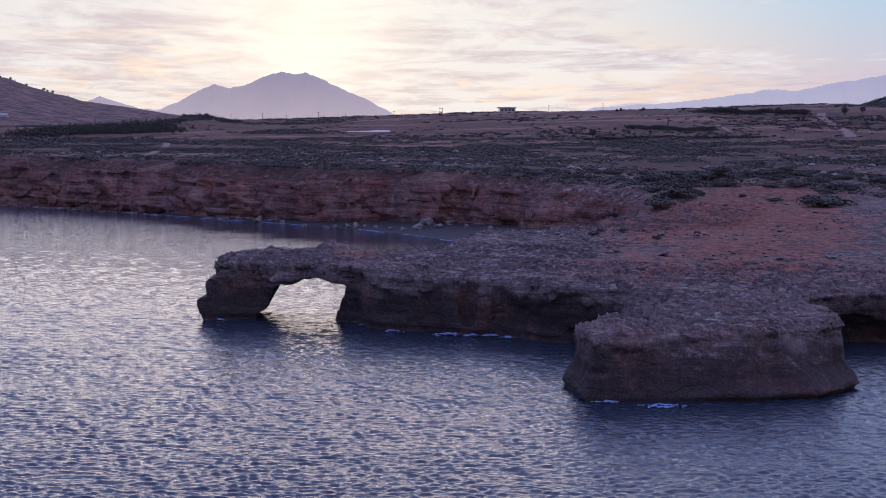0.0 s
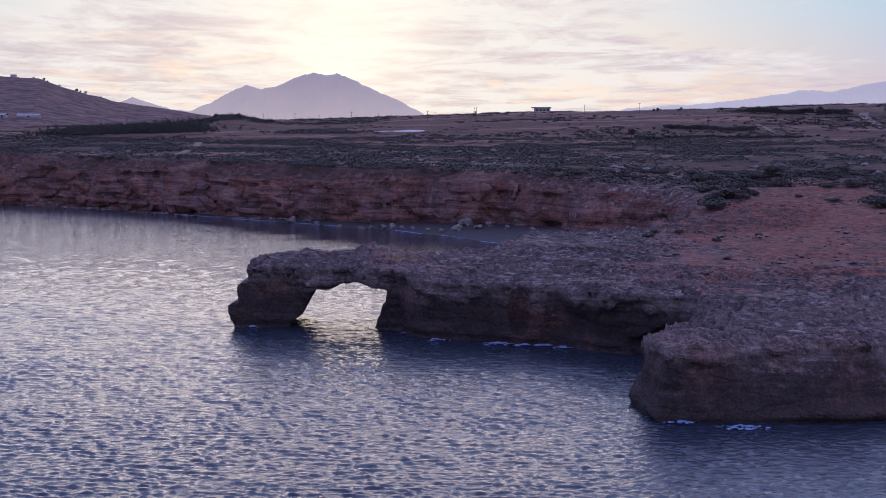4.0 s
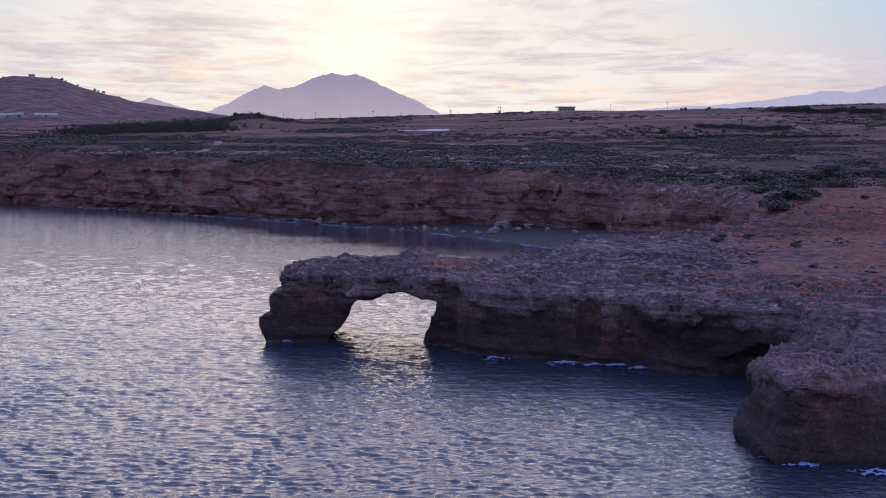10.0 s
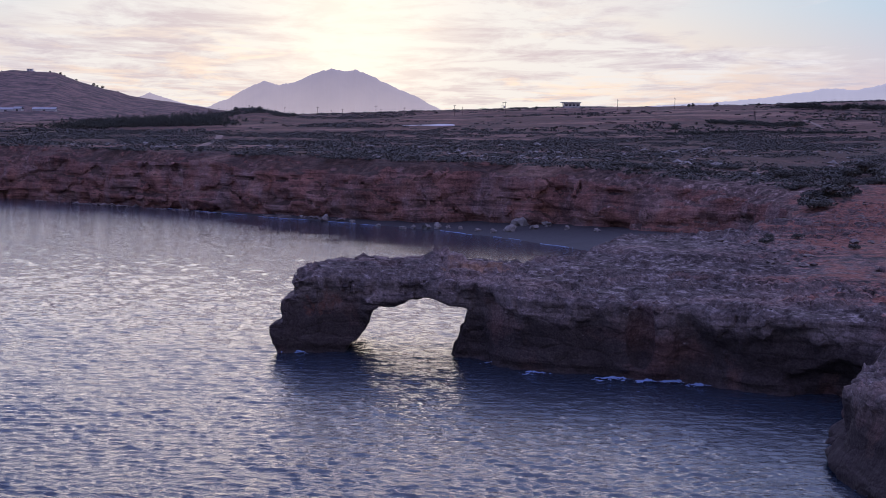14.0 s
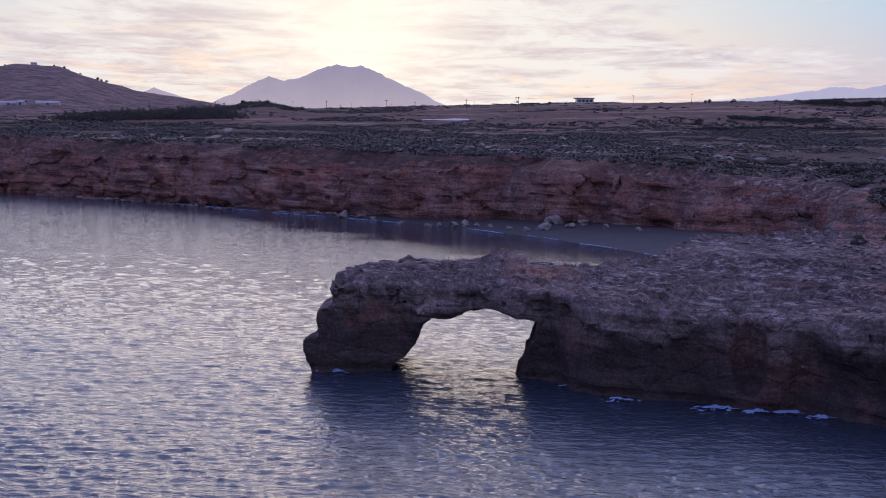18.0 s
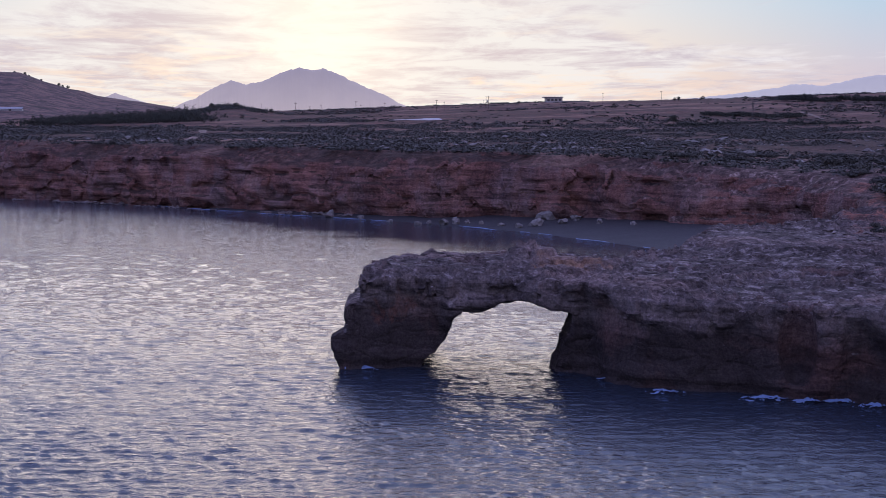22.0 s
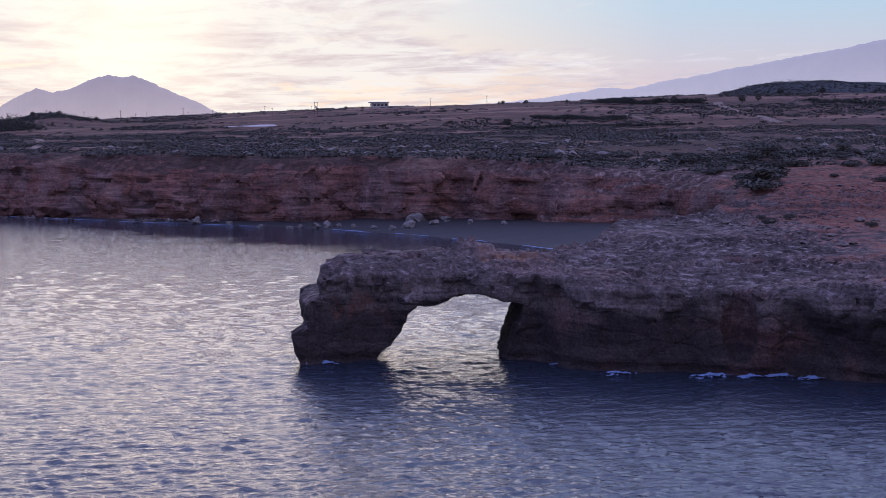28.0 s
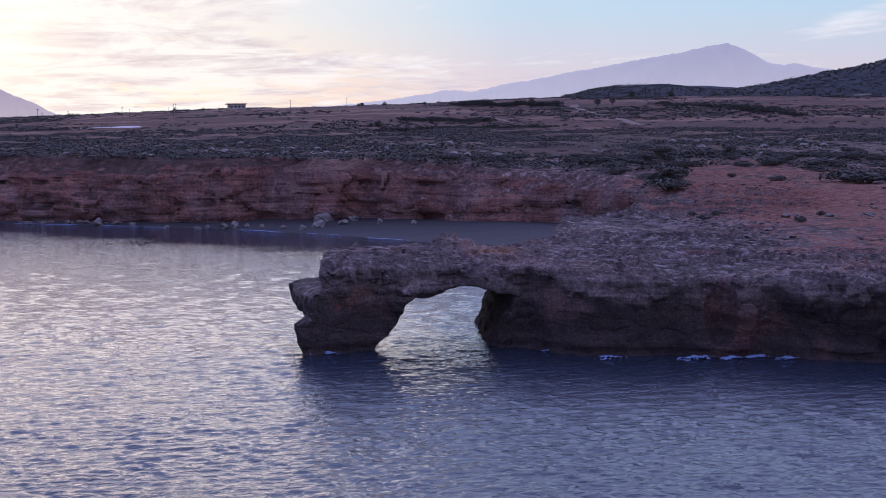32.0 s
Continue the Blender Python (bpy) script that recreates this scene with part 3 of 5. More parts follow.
def net(f, low, size):
    """Surface of f = 0 as vertices and four-sided faces (one vertex a cell)."""
    s = f > 0
    c = [s[i:s.shape[0] - 1 + i, j:s.shape[1] - 1 + j, k:s.shape[2] - 1 + k] for i in (0, 1) for j in (0, 1) for k in (0, 1)]
    count = sum(q.astype(np.int8) for q in c)
    cells = np.argwhere((count > 0) & (count < 8))
    index = -np.ones(count.shape, np.int32)
    index[tuple(cells.T)] = np.arange(len(cells))
    total, hits = np.zeros((len(cells), 3)), np.zeros((len(cells), 1))
    corners = [(i, j, k) for i in (0, 1) for j in (0, 1) for k in (0, 1)]
    value = {q: f[cells[:, 0] + q[0], cells[:, 1] + q[1], cells[:, 2] + q[2]] for q in corners}
    for p in corners:
        for axis in range(3):
            if p[axis]:
                continue
            q = tuple(1 if n == axis else p[n] for n in range(3))
            a, b = value[p], value[q]
            cut = (a > 0) != (b > 0)
            w = np.where(cut, a / np.where(cut, a - b, 1), 0)
            at = np.tile(np.array(p, float), (len(cells), 1))
            at[:, axis] += w
            total += at * cut[:, None]
            hits += cut[:, None]
    verts = (cells + total / hits) * size + low
    faces = []
    for axis in range(3):
        u, v = (axis + 1) % 3, (axis + 2) % 3
        a = [slice(1, -1)] * 3
        a[axis] = slice(0, -1)
        b = list(a)
        b[axis] = slice(1, None)
        cross = np.argwhere(s[tuple(a)] != s[tuple(b)])
        off = np.ones(3, int)
        off[axis] = 0
        e = cross + off
        way = s[e[:, 0], e[:, 1], e[:, 2]]
        quad = []
        for du, dv in ((-1, -1), (0, -1), (0, 0), (-1, 0)):
            g = e.copy()
            g[:, u] += du
            g[:, v] += dv
            quad.append(index[g[:, 0], g[:, 1], g[:, 2]])
        quad = np.stack(quad, 1)
        quad[~way] = quad[~way][:, ::-1]
        faces.append(quad)
    faces = np.concatenate(faces)
    return verts, faces[(faces >= 0).all(1)]


def mesh_object(name, verts, faces, mat, smooth=True, parent=None):
    me = bpy.data.meshes.new(name)
    verts, faces = np.asarray(verts, np.float32), np.asarray(faces, np.int32)
    n = faces.shape[1]
    me.vertices.add(len(verts))
    me.vertices.foreach_set("co", verts.ravel())
    me.loops.add(faces.size)
    me.loops.foreach_set("vertex_index", faces.ravel())
    me.polygons.add(len(faces))
    me.polygons.foreach_set("loop_start", np.arange(0, faces.size, n, dtype=np.int32))
    me.polygons.foreach_set("use_smooth", np.full(len(faces), smooth))
    me.update(calc_edges=True)
    me.validate()
    for m in mat if isinstance(mat, (list, tuple)) else [mat]:
        me.materials.append(m)
    ob = new(name, me)
    if parent:
        ob.parent = parent
    return ob


def keep(verts, faces, good):
    faces = faces[good[faces].all(1)]
    used = np.unique(faces)
    back = -np.ones(len(verts), np.int64)
    back[used] = np.arange(len(used))
    return verts[used], back[faces]


def largest(verts, faces):
    """The one connected body that holds the most vertices."""
    label = np.arange(len(verts))
    while True:
        low = label[faces].min(1)
        new_label = label.copy()
        for i in range(4):
            np.minimum.at(new_label, faces[:, i], low)
        new_label = new_label[new_label]
        if (new_label == label).all():
            break
        label = new_label
    return keep(verts, faces, label == np.bincount(label).argmax())


def rock_block(x0, x1, y0, y1, z0, z1, size, deep, carve=None):
    xs, ys, zs = np.arange(x0, x1, size), np.arange(y0, y1, size), np.arange(z0, z1, size)
    gx, gy = (a.ravel() for a in np.meshgrid(xs, ys, indexing="ij"))
    d, t = land(gx, gy), np.zeros(gx.shape)
    f = np.full((len(gx), len(zs)), -1, np.float32)
    for core, columns in ((False, np.flatnonzero((d > -9) & (d < deep))), (True, np.flatnonzero((d >= deep) & (d < 40)))):
        for i in range(0, len(columns), 6000):
            q = columns[i:i + 6000]
            t = top(gx[q], gy[q])[:, None, None].astype(np.float32)
            bx, by, bz = (a.astype(np.float32) for a in np.broadcast_arrays(gx[q, None, None], gy[q, None, None], zs[None, None, :]))
            dq = d[q, None, None].astype(np.float32)
            g = solid(bx, by, bz, dq, t, core)
            if carve and not core:
                g = carve(bx, by, bz, g, dq)
            f[q] = np.broadcast_to(g, bx.shape)[:, 0]
    return net(f.reshape(len(xs), len(ys), len(zs)), np.array([x0, y0, z0]), size)


def carve_headland(x, y, z, g, d):
    """The arch, the caves and the stepped tip."""
    ragged = 0.8 * vfbm(x / 2.0, y / 2.0, z / 1.5, 3, 12)
    # tip in three steps
    left = -10.75 + 0.7 * (1 - step(0.0, 1.2, z)) + 1.25 * step(3.2, 3.7, z) - 0.1 * step(4.2, 5.0, z) + 1.6 * step(5.9, 6.6, z) - 0.25 * step(7.2, 8.2, z)
    recede = 0.72 - 0.68 * step(3.2, 3.8, z) + 0.22 * step(6.0, 6.5, z)
    g = np.where(x < 2, np.minimum(g, x - left - recede * np.maximum(y - 126, 0) + 0.8 * ragged + 0.3 * ridged(x / 1.2, y / 1.2, z / 1.2, 2, 53)), g)
    # opening: half ellipse with a steep right side and a raking left side
    roof = np.interp(x, [-2.9, -1.3, -0.1, 0.3, 0.7, 3.0, 3.4, 4.2, 7, 9.5, 11.5], [0.0, 1.4, 3.2, 4.5, 5.0, 5.3, 5.5, 6.0, 6.3, 5.9, 5.5])
    right = 9.15 + 0.34 * z + 0.24 * np.maximum(y - 126, 0)
    hole = np.minimum(np.minimum(roof - z, right - x), (x + 2.9)) + 0.7 * ragged + 0.32 * ridged(x / 1.1, y / 2.5, z / 1.1, 2, 51)
    g = np.where((y > 112) & (y < 160), np.minimum(g, -hole), g)
    # flat west and south faces of the promontory, meeting in a square corner
    near = (x > 33) & (x < 72) & (y < 84)
    lip = 0.5 * step(5.2, 6.0, z + 1.5 * ragged)
    west = x - 37.3 - 0.16 * np.maximum(z - 1.6, 0) + 0.9 * (1 - step(0.5, 2.6, z)) + 0.10 * (y - 69)
    south = y - 63.1 - 0.44 * np.maximum(z - 0.8, 0) * step(39, 47, x) + 0.06 * (x - 50)
    g = np.where(near, np.minimum(g, np.minimum(west, south) + lip + 0.5 * ragged), g)
    # slot cave, cave beside the promontory, recess behind it
    slot = 1 - np.sqrt(((x - 27.9) / 1.5) ** 2 + ((y - 110.2) / 2.2) ** 2 + ((z - 4.8) / 3.7) ** 2)
    cave = 1 - np.sqrt(((x - 43) / 5) ** 2 + ((y - 98) / 5) ** 2 + (np.maximum(z, 0) / 4.6) ** 2)
    nook = 1 - np.sqrt(((x - 77) / 9) ** 2 + ((y - 95) / 7) ** 2 + (np.maximum(z, 0) / 4.6) ** 2)
    return np.minimum(g, -np.maximum(np.maximum(slot * 1.6 + 0.25 * ragged, cave * 4 + 1.5 * ragged), nook * 6 + ragged))


# ---------------------------------------------------------------- sea, ground, rock
def grid_mesh(x, y, z):
    n, m = x.shape
    k = np.arange(n * m).reshape(n, m)
    return np.stack([x, y, z], -1).reshape(-1, 3), np.stack([k[:-1, :-1], k[1:, :-1], k[1:, 1:], k[:-1, 1:]], -1).reshape(-1, 4)


def build_sea():
    """One sheet to the horizon, finely waved off the headland and in the bay."""
    y = [20.0]
    while y[-1] < 432:
        y.append(y[-1] + 0.15 + 0.0022 * (y[-1] - 20))
    y = np.array([-5000.0, -200.0] + y + [600.0, 5000.0])
    lx = np.interp(y, [20, 75, 130, 432], [-26, -46, -64, -158])
    rx = np.interp(y, [20, 60, 100, 140, 432], [66, 96, 96, 58, 58])
    u = np.linspace(0, 1, 560)
    x = lx[:, None] + (rx - lx)[:, None] * u
    x = np.concatenate([np.full((len(y), 1), -5000.0), x, np.full((len(y), 1), 5000.0)], 1)
    yy = np.repeat(y[:, None], x.shape[1], 1)
    cell = 0.15 + 0.0022 * np.clip(yy - 20, 0, 412)
    inside = step(20, 25, yy) * (1 - step(415, 430, yy)) * np.concatenate([[0], step(0, 0.03, u) * (1 - step(0.97, 1, u)), [0]])
    rng = np.random.default_rng(9)
    z = np.zeros_like(x)
    gust = 0.85 + 0.28 * (vfbm(x / 26, yy / 20, 0.4, 3, 2) + 0.3 * vfbm(x / 8, yy / 5, 0.1, 2, 4))
    for k in range(34):
        length = 0.32 * 1.075 ** k
        a = rng.normal(0, 0.45) + 0.12
        amp = 0.0205 * length * min(1.0, length / 0.42, (0.95 / length) ** 1.8)
        keepw = step(2.2, 3.4, length / cell)
        warp = 1.2 * length * vnoise(x / (6 * length), yy / (6 * length), k * 0.37, k)
        ph = 2 * np.pi / length * (x * math.sin(a) + yy * math.cos(a) + warp) + rng.uniform(0, 6.28)
        q = np.sin(ph)
        amp = amp * (1 - 0.35 * step(170, 320, yy))
        z += amp * keepw * (q - 0.32 * np.cos(2 * ph)) * (0.55 + 0.9 * vnoise(x / (3.3 * length), yy / (3.3 * length), k * 0.71, k + 40))
    off = (352 - yy) * 0.579 - (x + 41) * 0.816 + 30 * vfbm(x / 40, yy / 9, 0.3, 3, 14) + 0.6 * np.maximum(-30 - x, 0)
    z *= inside * gust * (0.25 + 0.75 * step(17, 35, off))
    v, f = grid_mesh(x, yy, z)
    ob = mesh_object("water", v, f[:, ::-1], SEA)
    tagged(ob, "dark blue sea rippled by a light wind under a dawn sky", "sea", kind="structure")


def build_ground():
    az = np.radians(np.linspace(-26, 44, 600))
    r = np.geomspace(128, 4800, 290)
    a, rr = np.meshgrid(az, r, indexing="ij")
    x, y = 5 + np.sin(a) * rr, -60 + np.cos(a) * rr
    d = land(x, y)
    z = top(x, y) + plain_height(x, y, d)
    hidden = (d < 10) | ((x < 60) & (y < 200)) | (y < 100)
    cliff = step(215, 240, y)
    z = np.where(hidden, -4.0, z - 0.9 * (1 - (cliff * step(14, 19, d) + (1 - cliff) * step(27, 33, d))))
    n, m = x.shape
    k = np.arange(n * m).reshape(n, m)
    faces = np.stack([k[1:, :-1], k[1:, 1:], k[:-1, 1:], k[:-1, :-1]], -1).reshape(-1, 4)
    ob = mesh_object("ground", np.stack([x, y, z], -1).reshape(-1, 3), faces, TERRAIN)
    tagged(ob, "dry scrubby coastal plain of pale rock and red earth", "ground", kind="structure")


def build_rocks():
    v, f = rock_block(-15, 108, 57, 230, -1.0, 14.5, 0.34, 14, carve_headland)
    v, f = keep(v, f, (land(v[:, 0], v[:, 1]) < 36) & (v[:, 2] > -1.0) & (v[:, 1] < 229))
    v, f = largest(v, f)
    ob = mesh_object("headland", v, f, TERRAIN, False)
    tagged(ob, "rugged grey limestone headland ending in a natural sea arch", "headland", kind="structure")
    v, f = rock_block(-150, 112, 226, 466, -1.2, 23, 0.72, 19)
    v, f = keep(v, f, (land(v[:, 0], v[:, 1]) < 22) & (v[:, 2] > -1.0) & (v[:, 1] > 227))
    v, f = largest(v, f)
    ob = mesh_object("bay_cliff", v, f, TERRAIN, False)
    tagged(ob, "reddish layered sandstone cliff along the bay", "cliff", kind="structure")


def mountain(name, mat, label, cx, cy, r, heights, depth, seed):
    """A far range: ridge heights (degrees up) over azimuth (degrees right of +y)."""
    az = np.linspace(heights[0][0], heights[-1][0], 420)
    el = np.interp(az, *zip(*heights))
    el = el + 0.035 * vfbm(az * 9, az * 0 + seed, az * 0, 3, 6) * step(0.1, 0.8, el)
    el = el + 0.04 * vfbm(az * 2.2, az * 0 + seed, az * 0, 4, 2) * step(0.1, 0.8, el)
    rows = np.linspace(-1, 1, 25)
    a, q = np.meshgrid(np.radians(az), rows, indexing="ij")
    ridge = (np.tan(np.radians(el)) * r)[:, None] + 24
    spur = 1 + 0.35 * vfbm(np.degrees(a) * 1.3, q * 1.5 + seed, 0 * q, 3, 4) * np.abs(q)
    z = ridge * np.clip(1 - np.abs(q) ** 1.3 * spur, 0, 1) - 5 * np.abs(q)
    rr = r + q * depth
    x, y = cx + np.sin(a) * rr, cy + np.cos(a) * rr
    n, m = x.shape
    k = np.arange(n * m).reshape(n, m)
    faces = np.stack([k[1:, :-1], k[1:, 1:], k[:-1, 1:], k[:-1, :-1]], -1).reshape(-1, 4)
    ob = mesh_object(name, np.stack([x, y, z], -1).reshape(-1, 3), faces, mat)
    tagged(ob, label, "mountain", kind="structure")


# ---------------------------------------------------------------- helpers for things
def thing(name, at, label, category, group="", turn=0.0):
    ob = new(name)
    ob.matrix_basis = pose(*at, 0, 0, turn)
    return tagged(ob, label, category, group)


def part(name, bm, mat, parent, label=""):
    me = bpy.data.meshes.new(name)
    bm.to_mesh(me)
    bm.free()
    me.materials.append(mat)
    ob = new(name, me)
    ob.parent = parent
    return tagged(ob, label)


def block(bm, x0, x1, y0, y1, z0, z1, bevel=0.0):
    """A box with softened edges."""
    made = bmesh.ops.create_cube(bm, size=1.0)["verts"]
    for v in made:
        v.co = Vector((x0 + (v.co.x + 0.5) * (x1 - x0), y0 + (v.co.y + 0.5) * (y1 - y0), z0 + (v.co.z + 0.5) * (z1 - z0)))
    if bevel:
        edges = {e for v in made for e in v.link_edges}
        bmesh.ops.bevel(bm, geom=list(edges), offset=bevel, segments=1, affect="EDGES")
    return bm


def rod(bm, a, b, ra, rb, sides=8):
    a, b = Vector(a), Vector(b)
    q = (b - a).to_track_quat("Z", "Y").to_matrix().to_4x4()
    m = Matrix.Translation((a + b) / 2) @ q
    bmesh.ops.create_cone(bm, cap_ends=True, segments=sides, radius1=ra, radius2=rb, depth=(b - a).length, matrix=m)
    return bm


def height(x, y):
    return float(top(np.array(float(x)), np.array(float(y))))


SEEN = bpy.context.evaluated_depsgraph_get


def ground_at(x, y):
    """Height of the built ground or rock under a place."""
    hit, place, _, _, _, _ = scene.ray_cast(SEEN(), Vector((x, y, 400)), Vector((0, 0, -1)))
    return place.z if hit else height(x, y)


# ---------------------------------------------------------------- plants
def leaf_material(name, dark, light):
    m, t, bsdf = material(name, 0.75)
    island = node(t, "ShaderNodeNewGeometry").outputs["Random Per Island"]
    tint = node(t, "ShaderNodeObjectInfo").outputs["Random"]
    col = ramp(t, maths(t, "ADD", maths(t, "MULTIPLY", island, 0.7), maths(t, "MULTIPLY", tint, 0.3)), (0.0, dark), (1.0, light))
    t.links.new(col, bsdf.inputs["Base Color"])
    return m


LEAF = leaf_material("dull_green_scrub_leaf", (0.040, 0.040, 0.033), (0.070, 0.065, 0.052))
TREE_LEAF = leaf_material("dark_tree_leaf", (0.026, 0.030, 0.022), (0.050, 0.052, 0.036))
BARK = plain("grey_brown_bark", (0.10, 0.075, 0.055), 0.9, 0.35, 5.0)


def leaves(rng, centres, radii, count, size, flat=0.75, ruffle=0.6, shell=(0.6, 1.12)):
    """Small tilted leaf clumps over the upper side of ellipsoids: vertices and faces."""
    n = len(centres) * count
    c, r = np.repeat(centres, count, 0), np.repeat(radii, count, 0)
    u, a = rng.uniform(-0.25, 1.0, n), rng.uniform(0, 2 * np.pi, n)
    q = np.sqrt(np.clip(1 - u * u, 0, 1))
    out = np.stack([q * np.cos(a), q * np.sin(a), u], 1)
    depth = rng.uniform(*shell, n)[:, None]
    p = c + out * r * depth
    tilt = out / r
    tilt = tilt / np.linalg.norm(tilt, axis=1, keepdims=True) + rng.normal(0, ruffle, (n, 3))
    tilt /= np.linalg.norm(tilt, axis=1, keepdims=True)
    side = np.cross(tilt, rng.normal(0, 1, (n, 3)))
    side /= np.linalg.norm(side, axis=1, keepdims=True)
    over = np.cross(tilt, side)
    s = (size * rng.uniform(0.6, 1.5, n))[:, None] * np.repeat(np.ones((len(centres), 1)), count, 0)
    v = np.stack([p - side * s, p - over * s * flat + tilt * s * 0.25, p + side * s, p + over * s * flat + tilt * s * 0.25], 1).reshape(-1, 3)
    return v, np.arange(4 * n).reshape(-1, 4)


def lump(bm, centre, radius, seed, rings=2, push=0.25):
    """A rounded, uneven lump."""
    made = bmesh.ops.create_icosphere(bm, subdivisions=rings, radius=1.0)["verts"]
    for v in made:
        k = 1 + push * noise.noise(v.co * 1.4 + Vector((seed * 3.1, seed * 1.7, 0))) + 0.5 * push * noise.noise(v.co * 3.5 + Vector((seed, 0, seed)))
        v.co = Vector((centre[i] + v.co[i] * radius[i] * k for i in range(3)))
    return bm


def shrub_kinds():
    """Five low shrubs that the single ones are copied from."""
    kinds = []
    for k in range(5):
        rng = np.random.default_rng(40 + k)
        root = thing("shrub", (0, 0, 0), "low rounded dull green shrub on bare red and stony ground", "shrub", "shrubs on the open ground")
        bm = bmesh.new()
        for i in range(5):
            a = i * 1.26 + k
            rod(bm, (0, 0, -0.3), (0.55 * math.cos(a), 0.55 * math.sin(a), 0.55), 0.07, 0.03, 5)
        part("stem", bm, BARK, root, "twisted grey-brown woody stems")
        m = 7
        centres = np.stack([rng.normal(0, 0.42, m), rng.normal(0, 0.42, m), rng.uniform(0.25, 0.5, m)], 1)
        radii = np.stack([rng.uniform(0.4, 0.7, m)] * 2 + [rng.uniform(0.3, 0.5, m)], 1)
        v, f = leaves(rng, centres, radii, 130, 0.075, 0.75, 0.35, (0.84, 1.06))
        crown = mesh_object("crown", v, f, LEAF, False, root)
        tagged(crown, "dense dull green foliage")
        kinds.append(root)
    return kinds


def place_shrubs():
    kinds = shrub_kinds()
    rng = random.Random(5)
    spots = [(76, 222, 4.2), (82, 238, 3.6), (86, 243, 3.0), (104, 292, 5.0), (121, 300, 5.2), (107, 206, 5.4), (66, 236, 2.6), (88, 290, 4.6), (127, 290, 4.0),
             (140, 262, 4.6), (98, 285, 4.4), (106, 288, 3.6), (111, 216, 4.8), (117, 256, 4.0), (124, 250, 3.4), (83, 236, 4.4), (78, 229, 3.2)]
    while len(spots) < 150:
        x, y = rng.uniform(48, 190), rng.uniform(120, 330)
        d = float(land(np.array(x), np.array(y)))
        if d < 8 or y < 150 + 0.3 * (x - 60) or rng.random() > 0.25 + 0.75 * float(step(225, 300, y)):
            continue
        spots.append((x, y, rng.uniform(0.8, 3.0) * (0.45 if y < 225 else 1.0)))
    for i, (x, y, w) in enumerate(spots):
        z = ground_at(x, y)
        m = pose(x, y, z - 0.05, 0, 0, rng.uniform(0, 360)) @ Matrix.Diagonal((w, w * rng.uniform(0.7, 1.2), 0.55 + 0.42 * w, 1))
        if i < 5:
            kinds[i].matrix_basis = m
        else:
            copy_thing(kinds[i % 5], Matrix.Identity(4)).matrix_basis = m


def sheet_height(x, y):
    return top(x, y) + plain_height(x, y, land(x, y))


def scatter(name, label, category, seed, count, ylo, yhi, width, mat, dense, leaf, per, tall=1.0, azlo=-20, azhi=36, cut=0.5):
    """Scrub too plentiful to count, over a stretch of the plain."""
    rng = np.random.default_rng(seed)
    n = count * 6
    r = np.sqrt(rng.uniform(ylo ** 2, yhi ** 2, n))
    a = np.radians(rng.uniform(azlo, azhi, n))
    x, y = np.sin(a) * r, np.cos(a) * r - 30
    d = land(x, y)
    mask = vfbm(x / dense, y / dense, 0.7, 3, seed) + 0.14 * rng.normal(0, 1, n)
    good = (d > 5) & (mask > cut - 0.5)
    good &= (y > 262) | (x > 120)
    if ylo > 1200:
        good &= top(x, y) > 58
    pick = np.flatnonzero(good)[:count]
    x, y = x[pick], y[pick]
    z = sheet_height(x, y) - 0.2
    w = rng.uniform(width[0], width[1], len(x)) * (0.55 + 0.6 * step(0.0, 0.35, mask[pick] - cut + 0.5)) * (1 + 0.7 * (rng.random(len(x)) > 0.85))
    radii = np.stack([w, w * rng.uniform(0.7, 1.2, len(x)), w * tall * rng.uniform(0.4, 0.65, len(x))], 1)
    v, f = leaves(rng, np.stack([x, y, z + radii[:, 2] * 0.25], 1), radii, per, leaf, 0.75, 0.22, (0.86, 1.05))
    ob = mesh_object(name, v, f, mat, False)
    tagged(ob, label, category, kind="stuff")


def hedge(line, count, tall, seed, wide=2.2):
    """A dark, uneven row of bushes and low trees along a field."""
    rng = np.random.default_rng(seed)
    line = np.array(line, float)
    seg = np.r_[0, np.cumsum(np.linalg.norm(np.diff(line, axis=0), axis=1))]
    s = rng.uniform(0, seg[-1], count)
    x = np.interp(s, seg, line[:, 0]) + rng.normal(0, wide, count)
    y = np.interp(s, seg, line[:, 1]) + rng.normal(0, wide, count)
    rise = tall * (0.35 + 0.75 * vnoise(s / 9, 0 * s + seed, 0 * s, 5)) * rng.uniform(0.3, 1.0, count)
    w = rng.uniform(0.8, 1.7, count)
    z = sheet_height(x, y) + rise * 0.75
    v, f = leaves(rng, np.stack([x, y, z], 1), np.stack([w, w, np.maximum(0.5, rise * 0.45)], 1), 22, 0.34)
    tagged(mesh_object("hedge", v, f, TREE_LEAF, False), "dark uneven hedgerow of bushes and low trees along dry fields", "hedge")


